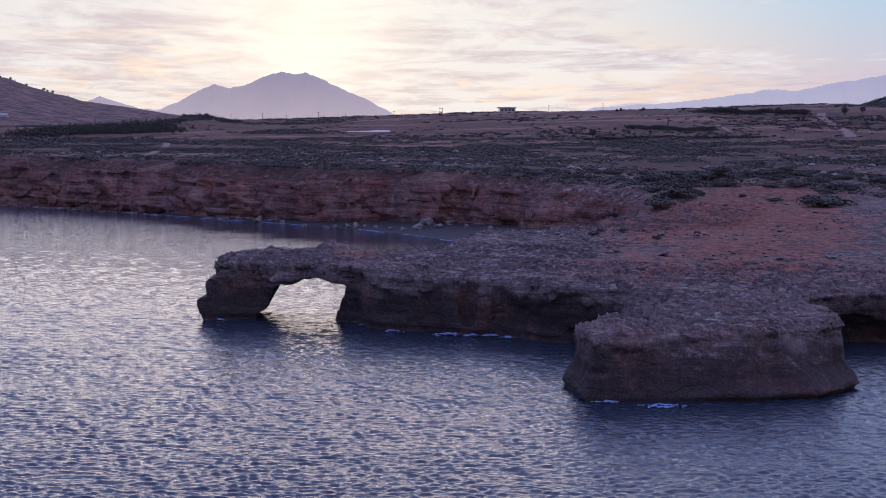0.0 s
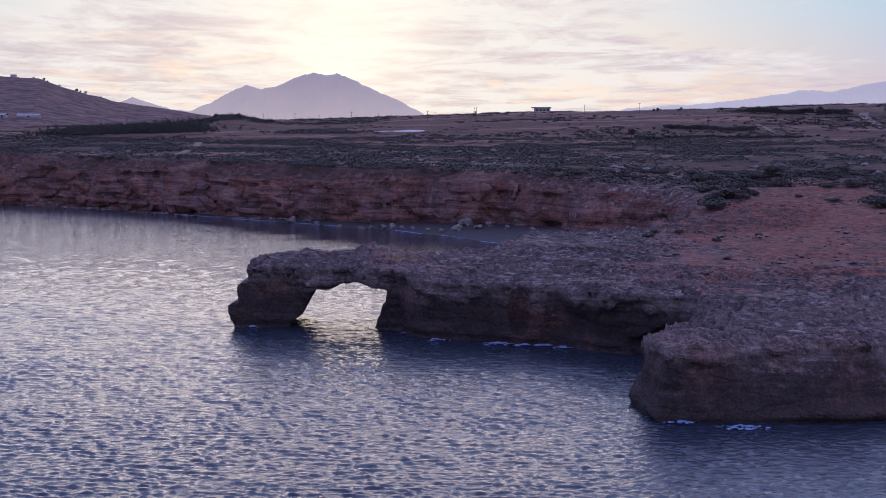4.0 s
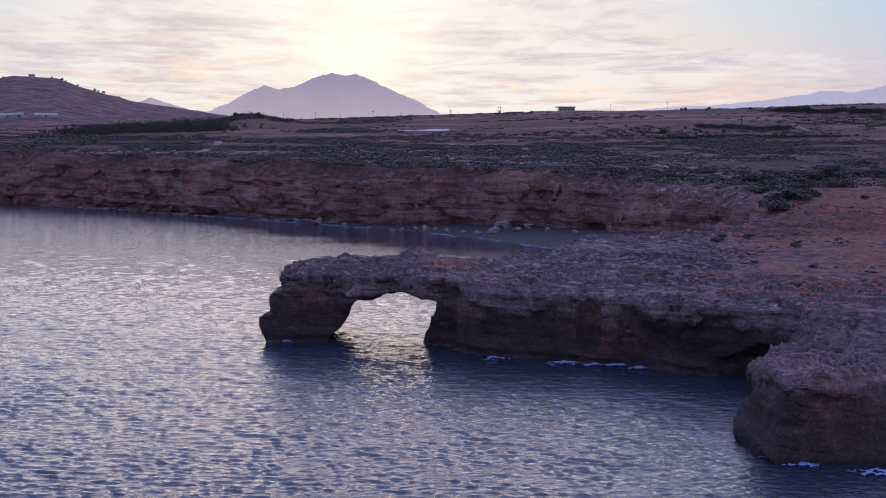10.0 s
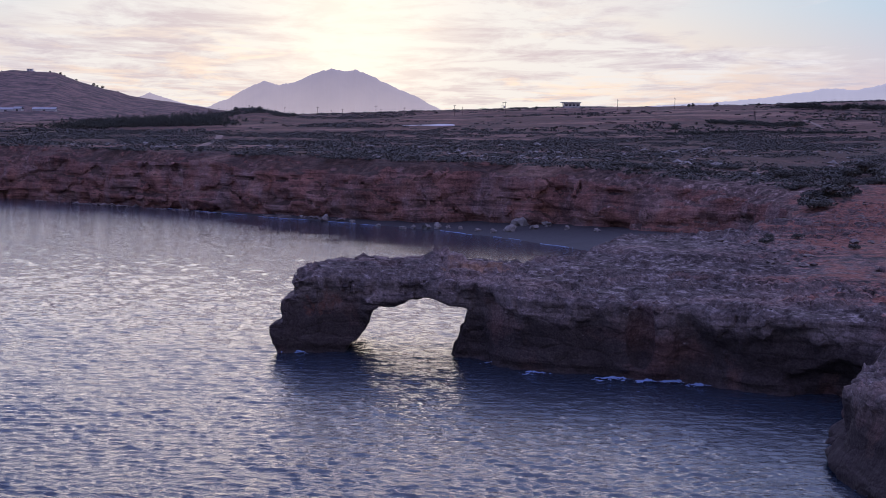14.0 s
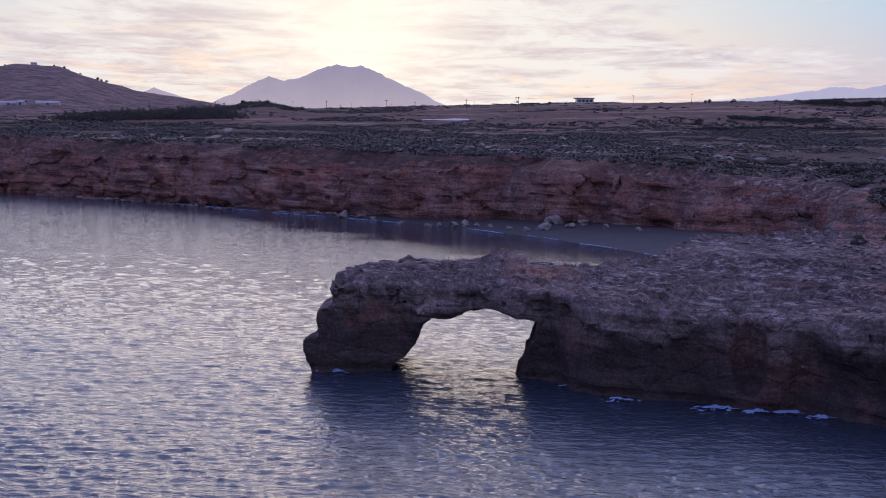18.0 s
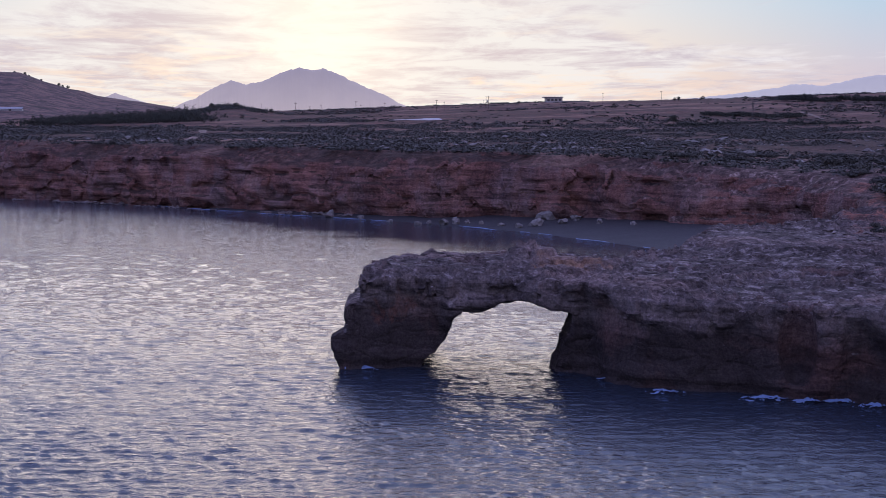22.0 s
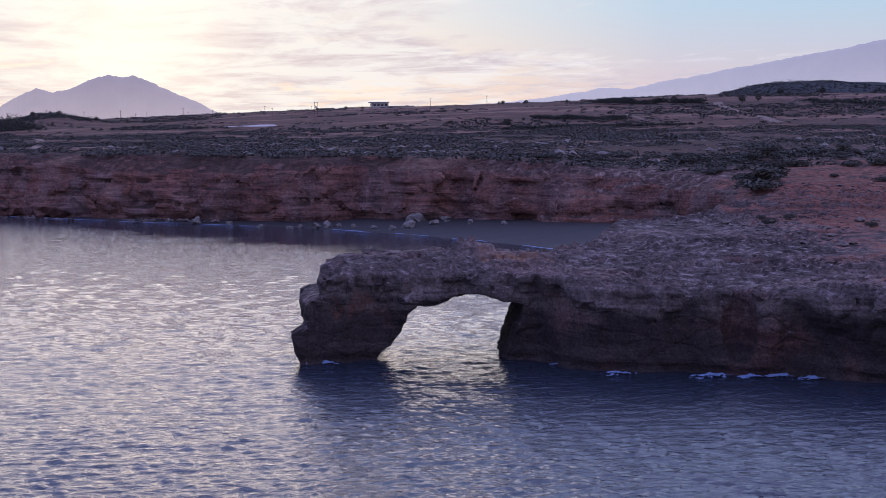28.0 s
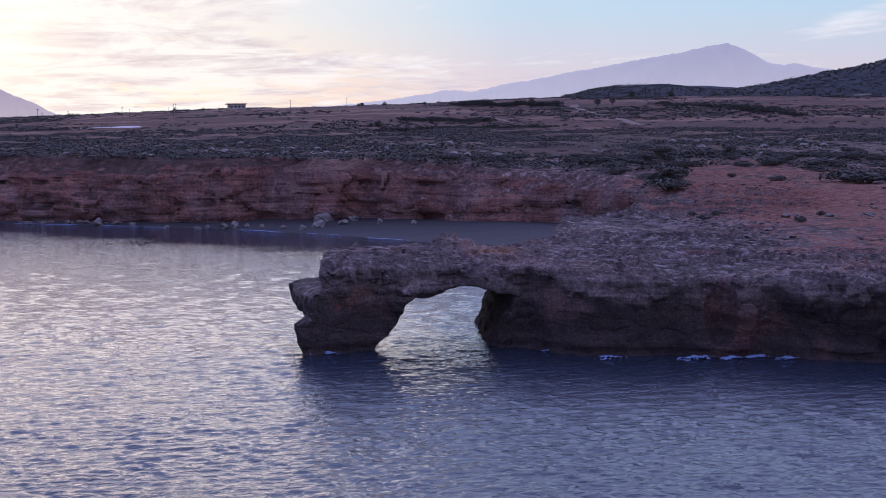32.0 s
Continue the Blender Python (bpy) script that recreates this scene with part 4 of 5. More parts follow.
def tree_kind(seed, label, leaf=TREE_LEAF):
    rng = np.random.default_rng(seed)
    root = thing("tree", (0, 0, 0), label, "tree")
    bm = bmesh.new()
    rod(bm, (0, 0, -0.4), (0.1, 0, 1.5), 0.32, 0.22)
    tips = []
    for i in range(6):
        a = i * 1.05 + seed
        tip = (1.5 * math.cos(a), 1.5 * math.sin(a), 2.1 + 0.6 * (i % 3))
        rod(bm, (0.1, 0, 1.0 + 0.1 * i), tip, 0.12, 0.04, 6)
        tips.append(tip)
    part("trunk", bm, BARK, root, "forked grey-brown trunk")
    centres = np.array(tips + [(0, 0, 4.2), (0.8, 0.3, 3.6), (-0.7, -0.4, 3.5), (0.2, 0.9, 2.2), (-0.3, -1.0, 1.9), (0.9, -0.5, 1.6), (-0.9, 0.6, 1.7)])
    radii = np.stack([rng.uniform(0.8, 1.4, len(centres))] * 2 + [rng.uniform(0.6, 1.0, len(centres))], 1)
    v, f = leaves(rng, centres, radii, 90, 0.17)
    tagged(mesh_object("crown", v, f, leaf, False, root), "dense dark green crown with gaps")
    return root


# ---------------------------------------------------------------- buildings and poles
WALL = plain("weathered_white_render", (0.42, 0.39, 0.37), 0.85, 0.15, 0.8)
ROOFING = plain("grey_concrete_roof", (0.30, 0.28, 0.27), 0.9, 0.2, 0.8)
TIMBER = plain("weathered_pole_timber", (0.11, 0.08, 0.06), 0.9, 0.3, 3.0)
METAL = plain("pale_sheet_roofing", (0.27, 0.27, 0.29), 0.5, 0.15, 0.5)
FRAME = plain("dark_window_frame", (0.06, 0.055, 0.05), 0.5, 0.2, 3.0)
PANE, _t, _b = material("window_pane", 0.08)
_b.inputs["Base Color"].default_value = (0.02, 0.025, 0.03, 1)
CLAY = plain("ceramic_insulator", (0.25, 0.18, 0.14), 0.3, 0.1, 5.0)


def window(parent, x, y, z, w, h):
    bm = bmesh.new()
    for x0, x1, z0, z1 in ((-w / 2, -w / 2 + 0.1, 0, h), (w / 2 - 0.1, w / 2, 0, h), (-w / 2, w / 2, 0, 0.1), (-w / 2, w / 2, h - 0.1, h), (-0.04, 0.04, 0.1, h - 0.1)):
        block(bm, x + x0, x + x1, y - 0.06, y + 0.06, z + z0, z + z1)
    ob = part("window", bm, FRAME, parent, "dark framed window")
    bm = bmesh.new()
    block(bm, x - w / 2 + 0.1, x + w / 2 - 0.1, y - 0.01, y + 0.02, z + 0.1, z + h - 0.1)
    part("pane", bm, PANE, ob)


def house():
    x, y = 123, 1142
    z = ground_at(x, y) - 0.3
    root = thing("house", (x, y, z), "flat-roofed modern house with a deep roof slab, standing on the skyline", "house")
    part("wall", block(bmesh.new(), -6, 7.5, -5, 5, -1.5, 4.3, 0.05), WALL, root, "white rendered walls")
    part("roof", block(bmesh.new(), -8.4, 8.2, -6.2, 6, 4.3, 5.0, 0.06), ROOFING, root, "overhanging grey concrete roof slab")
    part("terrace", block(bmesh.new(), 7.5, 29, -5, 4, -1.5, 1.2, 0.05), WALL, root, "long low terrace wing")
    part("terrace_roof", block(bmesh.new(), 7.5, 29.6, -5.5, 4.5, 1.2, 1.6, 0.05), ROOFING, root)
    for px in (-7.9, -7.9, 7.7):
        part("column", rod(bmesh.new(), (px, -5.8 if px != 7.7 else 5.5, -1.5), (px, -5.8 if px != 7.7 else 5.5, 4.3), 0.2, 0.2), WALL, root)
    for px in (-4.2, -1.0, 2.2, 5.4):
        window(root, px, -5.02, 1.6, 2.0, 1.5)
    for px in (11, 16, 21, 26):
        window(root, px, -5.02, -0.3, 1.6, 1.1)


def hill_building():
    x, y = -824, 2787
    z = ground_at(x, y) - 0.5
    root = thing("hilltop_building", (x, y, z), "pale flat-roofed building on top of the dark hill", "building")
    part("wall", block(bmesh.new(), -9, 9, -6, 6, -2, 4.5, 0.1), WALL, root)
    part("upper_storey", block(bmesh.new(), -5, 5.5, -5, 5, 4.5, 8.6, 0.1), WALL, root, "narrower white upper storey")
    part("roof", block(bmesh.new(), -5.6, 6.1, -5.6, 5.6, 8.6, 9.2, 0.1), ROOFING, root)
    for px in (-6, 0, 6):
        window(root, px, -6.02, 1.2, 2.2, 1.8)
    for px in (-2.2, 2.6):
        window(root, px, -5.02, 5.6, 1.8, 1.6)


def shed(x, y, w, dpt, h, turn, label):
    z = ground_at(x, y) - 0.3
    root = thing("shed", (x, y, z), label, "shed", "sheds at the foot of the hill", turn)
    part("wall", block(bmesh.new(), -w / 2, w / 2, -dpt / 2, dpt / 2, -1, h, 0.05), WALL, root)
    bm = bmesh.new()
    a = [bm.verts.new((sx * (w / 2 + 0.4), sy, sz)) for sx in (-1, 1) for sy, sz in ((-dpt / 2 - 0.5, h - 0.1), (0, h + 2.2), (dpt / 2 + 0.5, h - 0.1), (dpt / 2 + 0.5, h + 0.15), (0, h + 2.5), (-dpt / 2 - 0.5, h + 0.15))]
    bm.faces.new(a[:6][::-1])
    bm.faces.new(a[6:])
    for i in range(6):
        bm.faces.new((a[i], a[(i + 1) % 6], a[6 + (i + 1) % 6], a[6 + i]))
    part("roof", bm, METAL, root, "pale pitched sheet-metal roof")
    part("door", block(bmesh.new(), -1.5, 1.5, -dpt / 2 - 0.06, -dpt / 2 + 0.02, -0.2, h - 0.4), FRAME, root, "dark sliding door")


def far_cottage():
    x, y = 764, 1200
    z = ground_at(x, y) - 0.3
    root = thing("cottage", (x, y, z), "small white cottage among scrub below the wooded hill", "house")
    part("wall", block(bmesh.new(), -7, 7, -4, 4, -2, 4.0, 0.05), WALL, root)
    part("roof", block(bmesh.new(), -7.5, 7.5, -4.5, 4.5, 4.0, 4.5, 0.05), ROOFING, root)
    for px in (-4, 0, 4):
        window(root, px, -4.02, 1.0, 1.6, 1.6)


def pole_kind():
    root = thing("utility_pole", (0, 0, 0), "weathered wooden utility pole with a crossarm on the skyline", "utility pole", "utility poles across the plain")
    part("post", rod(bmesh.new(), (0, 0, -0.8), (0, 0, 8.6), 0.17, 0.12), TIMBER, root)
    part("crossarm", block(bmesh.new(), -0.95, 0.95, -0.2, -0.06, 7.9, 8.1, 0.02), TIMBER, root)
    for px in (-0.8, 0.0, 0.8):
        part("insulator", rod(bmesh.new(), (px, -0.13, 8.1), (px, -0.13, 8.42), 0.07, 0.05), CLAY, root)
    return root


def place_poles():
    base = pole_kind()
    spots = [(-81, 1000, 1.0), (-70, 990, 0.75), (-63, 1010, 0.85), (-36.6, 985, 1.1), (-33.7, 1005, 0.8), (-16, 1000, 0.95), (21.7, 1000, 1.0), (28, 1020, 0.75),
             (144, 1000, 0.95), (187, 1000, 0.95), (235, 760, 0.9), (60, 1060, 0.6), (-110, 1040, 0.7)]
    for i, (x, y, s) in enumerate(spots):
        m = pose(x, y, ground_at(x, y), 0, 0, 20 + 7 * (i % 3)) @ Matrix.Scale(s, 4)
        if i:
            copy_thing(base, Matrix.Identity(4)).matrix_basis = m
        else:
            base.matrix_basis = m
    # two posts that carry a transformer
    x, y = 59, 1000
    root = thing("transformer_stand", (x, y, ground_at(x, y)), "pair of wooden posts carrying a grey transformer box", "transformer")
    for px in (-0.95, 0.95):
        part("post", rod(bmesh.new(), (px, 0, -0.8), (px, 0, 9.4), 0.18, 0.14), TIMBER, root)
    part("platform", block(bmesh.new(), -1.3, 1.3, -0.6, 0.6, 4.6, 4.85, 0.03), TIMBER, root)
    part("transformer_box", block(bmesh.new(), -0.55, 0.55, -0.45, 0.45, 4.85, 6.3, 0.06), ROOFING, root, "grey steel transformer")
    part("crossarm", block(bmesh.new(), -1.6, 1.6, -0.1, 0.1, 8.6, 8.85, 0.03), TIMBER, root)
    # taller lattice mast nearer by
    x, y = 177, 700
    root = thing("lattice_mast", (x, y, ground_at(x, y) - 0.2), "slim dark lattice mast standing in scrub", "mast")
    for sx, sy in ((-1, -1), (1, -1), (1, 1), (-1, 1)):
        part("leg", rod(bmesh.new(), (0.55 * sx, 0.55 * sy, -0.5), (0.18 * sx, 0.18 * sy, 9.0), 0.06, 0.05, 6), FRAME, root)
    for i in range(7):
        bm = bmesh.new()
        w, w2 = 0.55 - 0.05 * i, 0.50 - 0.05 * i
        for p, q in (((-1, -1), (1, -1)), ((1, -1), (1, 1)), ((1, 1), (-1, 1)), ((-1, 1), (-1, -1))):
            rod(bm, (p[0] * w, p[1] * w, 0.3 + 1.2 * i), (q[0] * w2, q[1] * w2, 1.4 + 1.2 * i), 0.035, 0.035, 5)
        part("brace", bm, FRAME, root)
    part("crossarm", block(bmesh.new(), -1.2, 1.2, -0.08, 0.08, 8.2, 8.4, 0.02), FRAME, root)


# ---------------------------------------------------------------- shore
SHORE = [(-75, 388), (-41, 352), (-20, 333), (2, 312), (19.5, 289), (28, 274), (35, 260), (41, 247), (47, 228), (50, 208), (47, 190)]


def shore_side(x, y):
    """Metres from the water's edge, above zero on the beach."""
    x, y = np.asarray(x, float), np.asarray(y, float)
    far, sign = np.full(x.shape, 1e9), np.zeros(x.shape)
    for (ax, ay), (bx, by) in zip(SHORE, SHORE[1:]):
        ex, ey = bx - ax, by - ay
        h = np.clip(((x - ax) * ex + (y - ay) * ey) / (ex * ex + ey * ey), 0, 1)
        q = (x - ax - h * ex) ** 2 + (y - ay - h * ey) ** 2
        side = np.sign(ex * (y - ay) - ey * (x - ax))
        sign = np.where(q < far, side, sign)
        far = np.minimum(far, q)
    return sign * np.sqrt(far)


def beach_height(x, y):
    s = shore_side(x, y)
    return np.clip(0.095 * s, -0.8, 2.3) + 0.10 * vfbm(x / 4, y / 4, 0.2, 3, 15)


def build_beach():
    x, y = np.meshgrid(np.arange(-60, 90, 0.9), np.arange(180, 372, 0.9), indexing="ij")
    v, f = grid_mesh(x, y, beach_height(x, y))
    v, f = keep(v, f, (v[:, 2] > -0.6) & (land(v[:, 0], v[:, 1]) < 8) & (v[:, 0] > -58))
    ob = mesh_object("beach", v, f, BEACH)
    tagged(ob, "dark grey pebble beach under the red cliff", "beach", kind="structure")


def build_boulders():
    spots = [(-0.8, 310, 1.2), (1.8, 311.5, 1.0), (5.2, 308.5, 1.5), (8, 308.5, 1.6), (10.4, 307.5, 1.0), (21, 293.5, 1.1), (28.2, 303.5, 2.2), (25, 295, 1.7), (30.5, 295.5, 1.3),
             (34, 299, 1.5), (-7, 318, 0.9), (13.5, 304, 0.8), (17.5, 299, 0.9), (38, 290, 1.0), (44, 283, 0.9), (-14, 328, 1.2), (-22, 337, 1.4), (-29, 344, 1.0)]
    rng = random.Random(3)
    for i, (x, y, s) in enumerate(spots):
        s, z = s * 0.78, float(beach_height(np.array(x), np.array(y)))
        bm = lump(bmesh.new(), (0, 0, 0.35 * s), (s, s * rng.uniform(0.7, 1.0), s * rng.uniform(0.6, 0.85)), i + 1.5, 2, 0.8)
        me = bpy.data.meshes.new("boulder")
        bm.to_mesh(me)
        bm.free()
        me.materials.append(PALE)
        ob = new("boulder", me)
        ob.matrix_basis = pose(x, y, max(z, -0.1), rng.uniform(-15, 15), rng.uniform(-15, 15), rng.uniform(0, 360))
        tagged(ob, "large pale boulder fallen below the cliff" if s > 1.6 else "pale boulder lying on the dark pebble beach", "boulder", "boulders on the beach")


def build_surf():
    """Foam along the water's edge and where the swell breaks on the rock."""
    rng = np.random.default_rng(12)
    verts, faces, n = [], [], 0
    line = np.array(SHORE, float)
    seg = np.r_[0, np.cumsum(np.linalg.norm(np.diff(line, axis=0), axis=1))]
    s = np.arange(0, seg[-1], 0.5)
    px, py = np.interp(s, seg, line[:, 0]), np.interp(s, seg, line[:, 1])
    tx, ty = np.gradient(px), np.gradient(py)
    ln = np.hypot(tx, ty)
    nx, ny = ty / ln, -tx / ln
    w = 1.5 * np.clip(vfbm(s / 9, 0 * s, 0 * s, 4, 3) + 0.30, 0.05, 1)
    shift = 1.7 * vfbm(s / 9, 0 * s + 3, 0 * s, 2, 4)
    rows = [np.stack([px + nx * (shift + k * w), py + ny * (shift + k * w), 0 * s + 0.05 + 0.06 * np.sin(np.pi * (k + 0.5))], 1) for k in (-0.5, -0.17, 0.17, 0.5)]
    v, f = grid_mesh(*(np.stack([r[:, i] for r in rows], 1) for i in range(3)))
    v, f = keep(v, f, np.repeat(w > 0.08, 4))
    verts.append(v)
    faces.append(f)
    n += len(v)
    patches = [(-8.4, 124.6, 2.6, 0.9), (17.6, 112.9, 2.3, 1.4), (25, 109.6, 3.0, 1.5), (29.4, 108.6, 4.2, 1.6), (33, 106.4, 2.2, 1.0), (13.2, 118.6, 1.6, 0.8), (39.6, 63.9, 2.6, 1.9), (44.5, 60.8, 4.0, 1.3), (37.2, 67.0, 1.4, 1.8)]
    for cx, cy, rx, ry in patches:
        q = 0.10
        x, y = np.meshgrid(np.arange(cx - rx, cx + rx, q), np.arange(cy - ry, cy + ry, q), indexing="ij")
        e = 1 - ((x - cx) / rx) ** 2 - ((y - cy) / ry) ** 2
        lace = ridged(x / 0.8, y / 0.5, 0.4, 4, 5) * 1.3 + e - 1.35
        v, f = grid_mesh(x, y, 0.06 + 0.42 * np.clip(lace, 0, 1.2) * vnoise(x / 0.45, y / 0.45, 0.2) + 0.3 * np.clip(e - 0.55, 0, 1) * vnoise(x / 0.8, y / 0.8, 0.6, 3))
        v, f = keep(v, f, lace.ravel() > 0)
        verts.append(v)
        faces.append(f + n)
        n += len(v)
    ob = mesh_object("sea_foam", np.concatenate(verts), np.concatenate(faces), FOAM)
    tagged(ob, "white foam where small waves break on rock and beach", "foam", kind="stuff")


def shore_rubble():
    """Broken rock along the foot of the bay cliff, half in the water."""
    rng = np.random.default_rng(77)
    line = np.array([p for p in COAST if -150 < p[0] < 0 and p[1] > 325], float)
    seg = np.r_[0, np.cumsum(np.linalg.norm(np.diff(line, axis=0), axis=1))]
    n = 460
    s = rng.uniform(0, seg[-1], n)
    s = s[vfbm(s / 12, 0 * s, 0 * s, 3, 9) > -0.12]
    x = np.interp(s, seg, line[:, 0]) + rng.normal(-1.0, 1.6, len(s))
    y = np.interp(s, seg, line[:, 1]) - np.abs(rng.normal(2.2, 1.6, len(s)))
    z = np.maximum(beach_height(x, y), -0.1) if len(s) else s
    z = np.where(x < -45, -0.1, z)
    stones("shore_rubble", "pale broken rocks lying along the foot of the cliff", rng, x, y, z, (0.22, 0.62), STONE)


def draped(name, line, width, mat, label, category):
    """A track or yard laid 4 cm over the plain along a line."""
    line = np.array(line, float)
    seg = np.r_[0, np.cumsum(np.linalg.norm(np.diff(line, axis=0), axis=1))]
    s = np.linspace(0, seg[-1], max(8, int(seg[-1] / 3)))
    px, py = np.interp(s, seg, line[:, 0]), np.interp(s, seg, line[:, 1])
    tx, ty = np.gradient(px), np.gradient(py)
    ln = np.hypot(tx, ty)
    off = np.linspace(-0.5, 0.5, 7)
    wv = width * (1 + 0.15 * vfbm(s / 8, 0 * s, 0 * s, 2, 3))
    x = px[:, None] - (ty / ln)[:, None] * off * wv[:, None]
    y = py[:, None] + (tx / ln)[:, None] * off * wv[:, None]
    v, f = grid_mesh(x, y, sheet_height(x, y) + 0.30)
    tagged(mesh_object(name, v, f, mat), label, category, kind="structure")


def stones(name, label, rng, x, y, z, size, mat):
    """Angular stones at the given places, half sunk."""
    ball = np.array([(1, 0, 0), (-1, 0, 0), (0, 1, 0), (0, -1, 0), (0, 0, 1), (0, 0, -1), (0.7, 0.6, 0.5), (-0.6, 0.7, 0.4), (-0.6, -0.7, 0.5), (0.7, -0.6, 0.4)])
    tri = np.array([(4, 6, 7), (4, 7, 8), (4, 8, 9), (4, 9, 6), (6, 0, 2), (6, 2, 7), (7, 2, 1), (7, 1, 8), (8, 1, 3), (8, 3, 9), (9, 3, 0), (9, 0, 6), (5, 2, 0), (5, 1, 2), (5, 3, 1), (5, 0, 3)])
    s = rng.uniform(size[0], size[1], len(x)) * (1 + (rng.random(len(x)) > 0.9))
    v = ball[None] * rng.uniform(0.65, 1.25, (len(x), 10, 1)) * (s[:, None] * np.array([1.0, 1.0, 0.62]))[:, None, :]
    a = rng.uniform(0, 6.28, len(x))
    c, q = np.cos(a)[:, None], np.sin(a)[:, None]
    v = np.stack([v[..., 0] * c - v[..., 1] * q + x[:, None], v[..., 0] * q + v[..., 1] * c + y[:, None], v[..., 2] + (z + 0.12 * s)[:, None]], -1).reshape(-1, 3)
    f = (tri[None] + 10 * np.arange(len(x))[:, None, None]).reshape(-1, 3)
    tagged(mesh_object(name, v, f, mat, False), label, "stones", kind="stuff")


def loose_stones(name, label, seed, count, xlo, xhi, ylo, yhi, size, mat, clump):
    """Angular stones too many to count, half sunk in the ground."""
    rng = np.random.default_rng(seed)
    n = count * 5
    x, y = rng.uniform(xlo, xhi, n), rng.uniform(ylo, yhi, n)
    good = (land(x, y) > 10) & (vfbm(x / clump, y / clump, 0.2, 2, seed) > 0.05)
    pick = np.flatnonzero(good)[:count]
    x, y = x[pick], y[pick]
    z = top(x, y) + plain_height(x, y, land(x, y))
    for i in range(len(x)):
        if y[i] < 262 or land(x[i:i + 1], y[i:i + 1])[0] < 34:
            z[i] = ground_at(x[i], y[i])
    stones(name, label, rng, x, y, z, size, mat)


STONE = plain("loose_grey_stone", (0.135, 0.108, 0.100), 0.9, 0.45, 1.3)
FOAM = plain("sea_foam", (0.19, 0.28, 0.49), 0.6, 0.15, 4.0)
TRACK = plain("pale_dirt_track", (0.17, 0.115, 0.09), 0.95, 0.2, 0.5)
YARD = plain("pale_gravel_yard", (0.46, 0.43, 0.44), 0.9, 0.12, 0.3)


build_sea()
build_ground()
build_rocks()
mountain("backdrop", PEAK, "double-peaked mountain with painted violet haze against the bright dawn sky", 4, -25, 4550,
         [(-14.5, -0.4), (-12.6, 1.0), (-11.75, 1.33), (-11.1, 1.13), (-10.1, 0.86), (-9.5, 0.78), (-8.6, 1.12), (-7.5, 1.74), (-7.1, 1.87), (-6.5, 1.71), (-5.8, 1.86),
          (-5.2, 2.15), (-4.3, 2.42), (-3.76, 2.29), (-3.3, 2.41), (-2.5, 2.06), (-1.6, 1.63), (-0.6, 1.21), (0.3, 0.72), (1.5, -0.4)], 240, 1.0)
mountain("backdrop", RANGE, "long mountain range with painted pale violet haze, rising to a summit", -20, -8, 4600,
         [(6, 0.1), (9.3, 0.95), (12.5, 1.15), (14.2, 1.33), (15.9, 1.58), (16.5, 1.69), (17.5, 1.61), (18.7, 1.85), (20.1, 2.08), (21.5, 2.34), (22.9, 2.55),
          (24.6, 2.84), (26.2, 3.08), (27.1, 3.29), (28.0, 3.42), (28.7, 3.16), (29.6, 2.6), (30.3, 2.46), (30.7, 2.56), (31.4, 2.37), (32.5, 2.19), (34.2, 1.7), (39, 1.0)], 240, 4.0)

build_beach()
build_surf()
build_boulders()
shore_rubble()
draped("yard", [(-13, 768), (18, 770)], 26, YARD, "pale level gravel yard in the scrubland", "yard")
draped("road", [(330, 900), (319, 868), (304, 806), (288, 735), (272, 668), (262, 640)], 6, TRACK, "pale dirt road running down over the dry plain", "road")
draped("road", [(224, 775), (221, 755), (217, 722), (214, 702)], 2.6, TRACK, "narrow pale dirt track in the dry fields", "track")
draped("road", [(-90, 590), (-85, 560), (-78, 500), (-74, 448)], 3.0, TRACK, "pale footpath through the scrub", "track")
bpy.context.view_layer.update()
house()
hill_building()
shed(-515, 1640, 20, 9, 2.2, 8, "low white farm shed at the foot of the hill")
shed(-497, 1630, 10, 7, 3.2, -10, "small farm shed with a pitched pale roof")
shed(-468, 1640, 28, 9, 2.0, 4, "long low farm shed with a pale sheet roof")
far_cottage()
place_poles()
place_shrubs()
LONE = tree_kind(3, "rounded dark tree standing alone in the fields")
LONE.matrix_basis = pose(127, 655, ground_at(127, 655), 0, 0, 30) @ Matrix.Scale(0.95, 4)
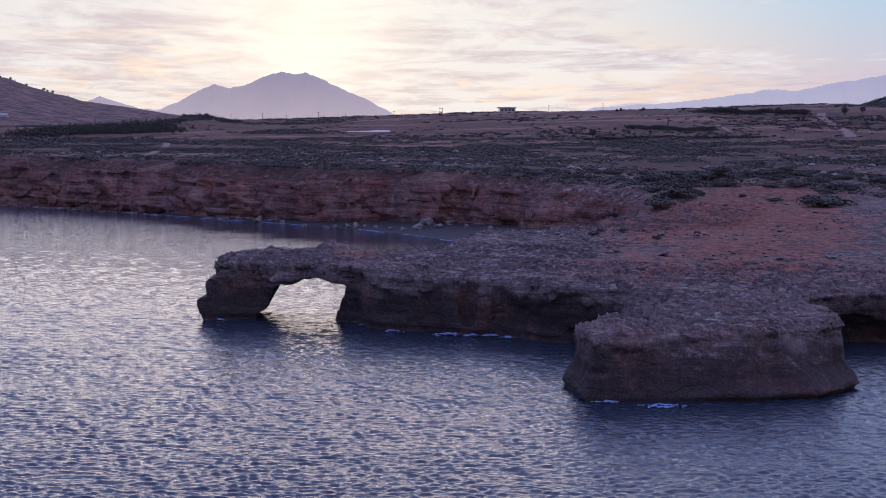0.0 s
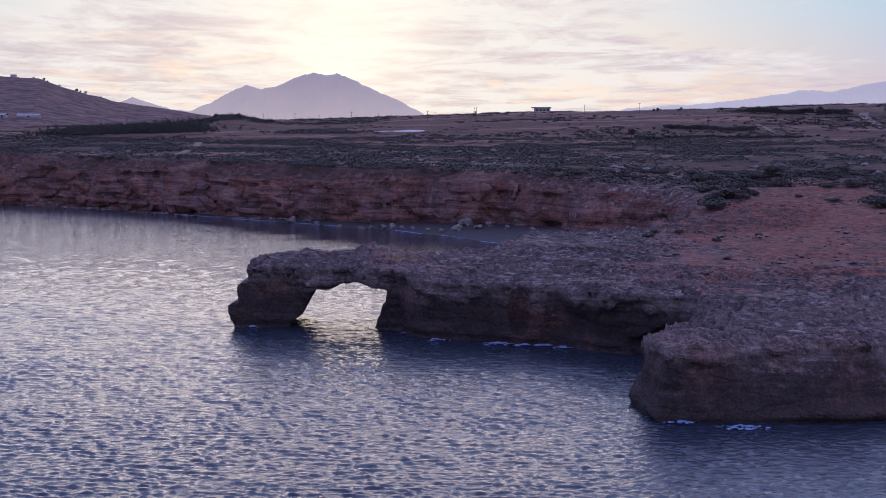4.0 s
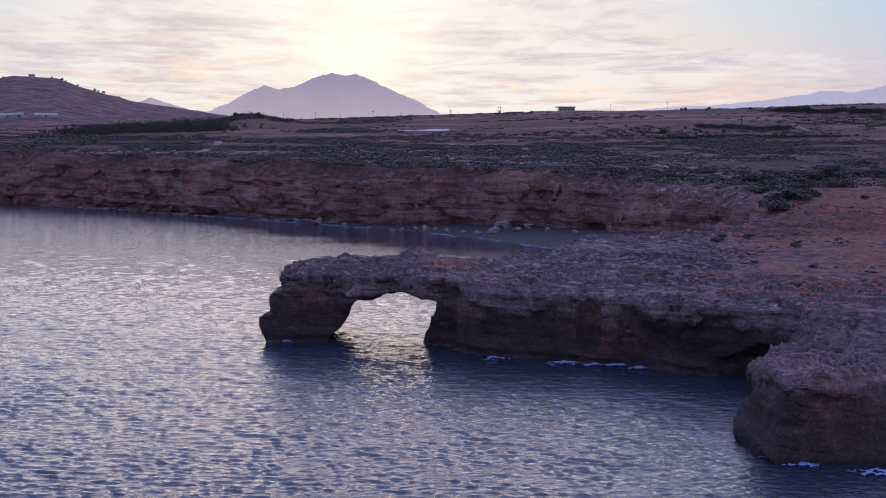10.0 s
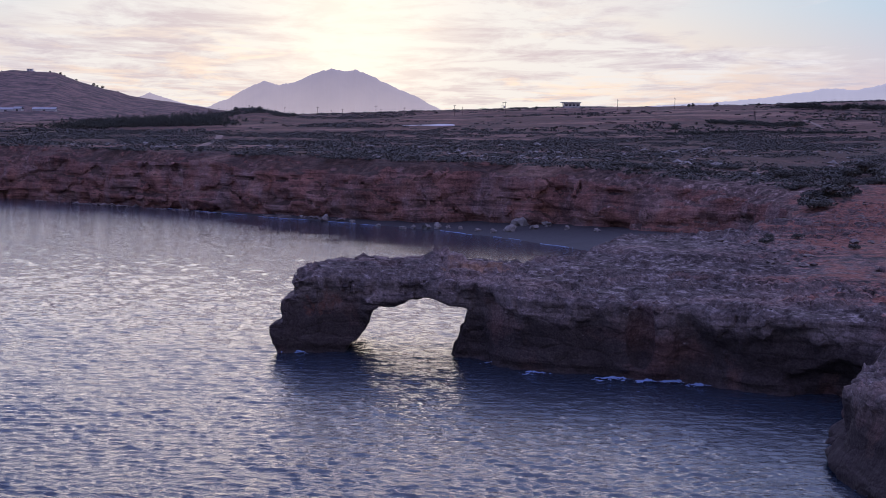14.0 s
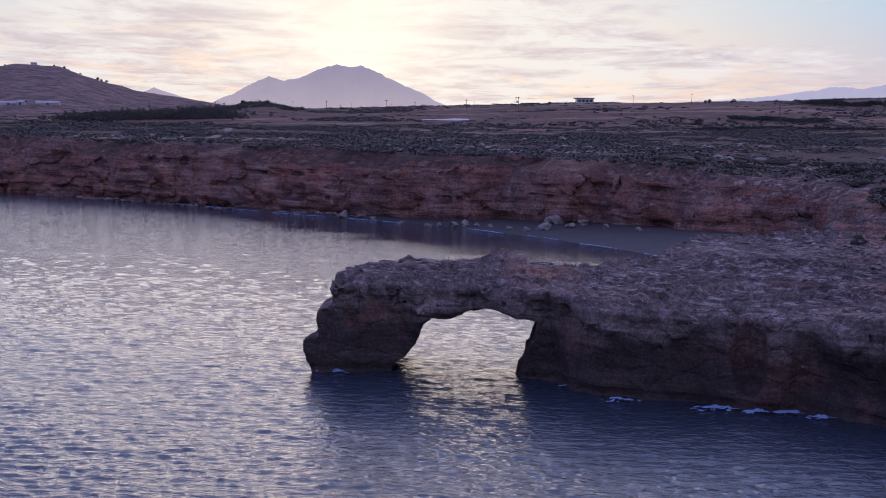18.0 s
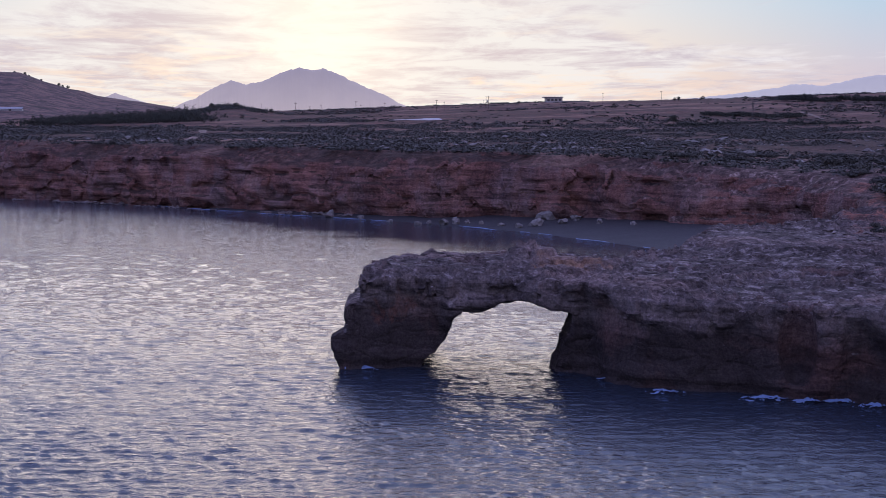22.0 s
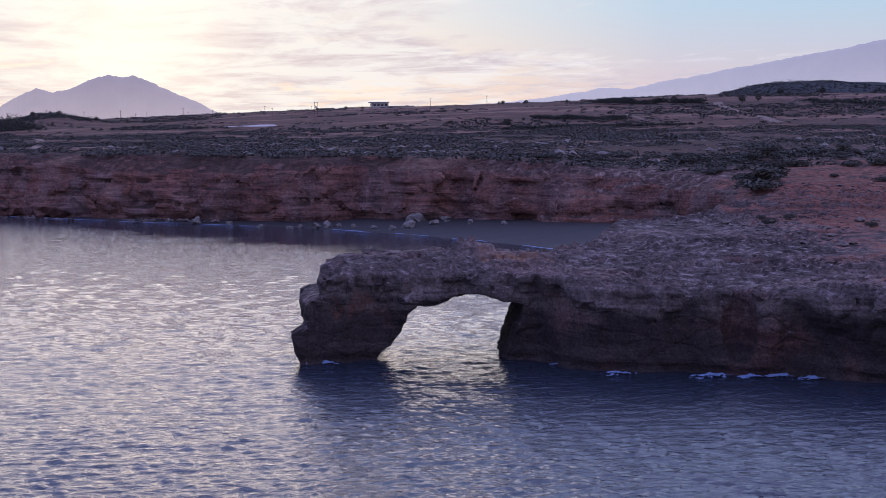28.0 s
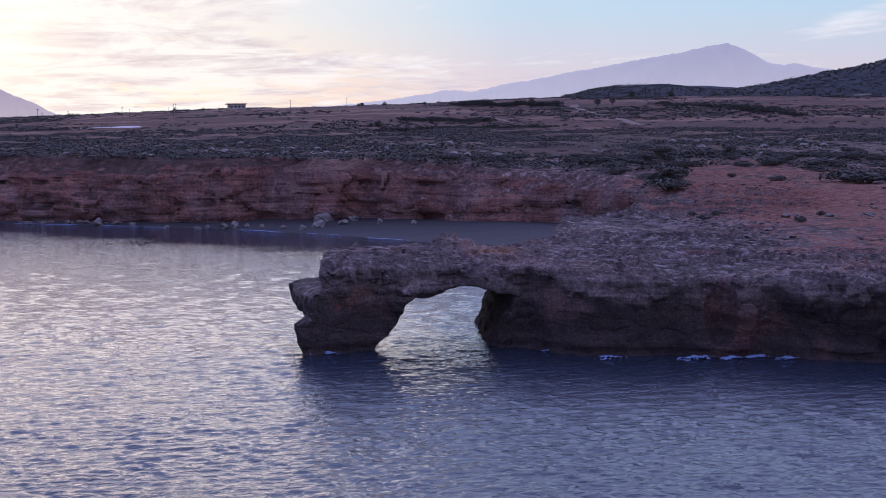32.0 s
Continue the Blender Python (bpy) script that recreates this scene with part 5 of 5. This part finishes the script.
HILL_TREES = [(-775, 2760, 1.1), (-757, 2770, 1.5), (-748, 2765, 1.0), (-728, 2780, 1.3), (-690, 2770, 1.6), (-684, 2775, 1.2), (-672, 2770, 1.5), (-640, 2765, 1.0), (-880, 2780, 1.0),
              (268, 900, 1.0), (300, 905, 1.1), (205, 1040, 0.6), (209, 1045, 0.7), (225, 1040, 0.5), (229, 1050, 0.7), (262, 1050, 0.6), (-95, 960, 0.8), (-120, 965, 0.9), (-140, 985, 0.8),
              (165, 690, 0.45), (150, 720, 0.4), (60, 1040, 0.5), (90, 1090, 0.6), (104, 1100, 0.5), (340, 880, 1.2), (360, 900, 1.0), (420, 1000, 1.3), (450, 990, 1.2)]
for i, (x, y, s) in enumerate(HILL_TREES):
    t2 = copy_thing(LONE, Matrix.Identity(4))
    t2.matrix_basis = pose(x, y, ground_at(x, y), 0, 0, 47 * i) @ Matrix.Scale(s, 4)
    tagged(t2, "dark broad-crowned tree seen against the sky" if y > 2000 else "dark broad-crowned tree on the far plain", "tree", "trees on the far hills and plain")
scatter("scrub", "dense low dull green scrub behind the cliff edge", "scrub", 21, 8200, 296, 690, (1.2, 4.0), LEAF, 24, 0.34, 40, 0.42, cut=0.47)
scatter("scrub", "dark scattered scrub over the far fields", "scrub", 22, 4600, 690, 1300, (1.0, 3.8), LEAF, 80, 0.6, 20, 0.6, cut=0.64)
hedge([(253, 932), (275, 915), (292, 901)], 420, 5.5, 31)
hedge([(298, 901), (318, 896)], 200, 5.5, 32)
hedge([(376, 856), (390, 836), (404, 816), (398, 760), (390, 694)], 520, 4.5, 33)
hedge([(163, 746), (178, 733), (192, 716), (206, 716)], 460, 3.2, 34)
hedge([(-205, 830), (-170, 850), (-138, 868)], 900, 9.0, 35, 9.0)
hedge([(-210, 770), (-160, 784), (-120, 790)], 900, 7.0, 36, 9.0)
hedge([(118, 628), (170, 640), (220, 645)], 200, 1.8, 37)
scatter("woods", "dark woods and scrub on the distant hills", "woods", 23, 5200, 1500, 3500, (2.5, 5), TREE_LEAF, 200, 1.1, 12, 1.0, 14, 36, cut=0.3)
scatter("thicket", "dense dark thicket covering a low mound", "thicket", 24, 420, 985, 1090, (1.4, 3.2), TREE_LEAF, 60, 0.5, 18, 0.9, -9.2, -5.6, cut=0.2)
loose_stones("loose_stones", "grey and pinkish loose stones over red earth and bare rock", 31, 1300, 44, 150, 100, 290, (0.12, 0.38), STONE, 14)
loose_stones("pale_rocks", "pale weathered rocks showing among the low scrub", 32, 700, -130, 230, 285, 470, (0.3, 0.85), PALE, 18)
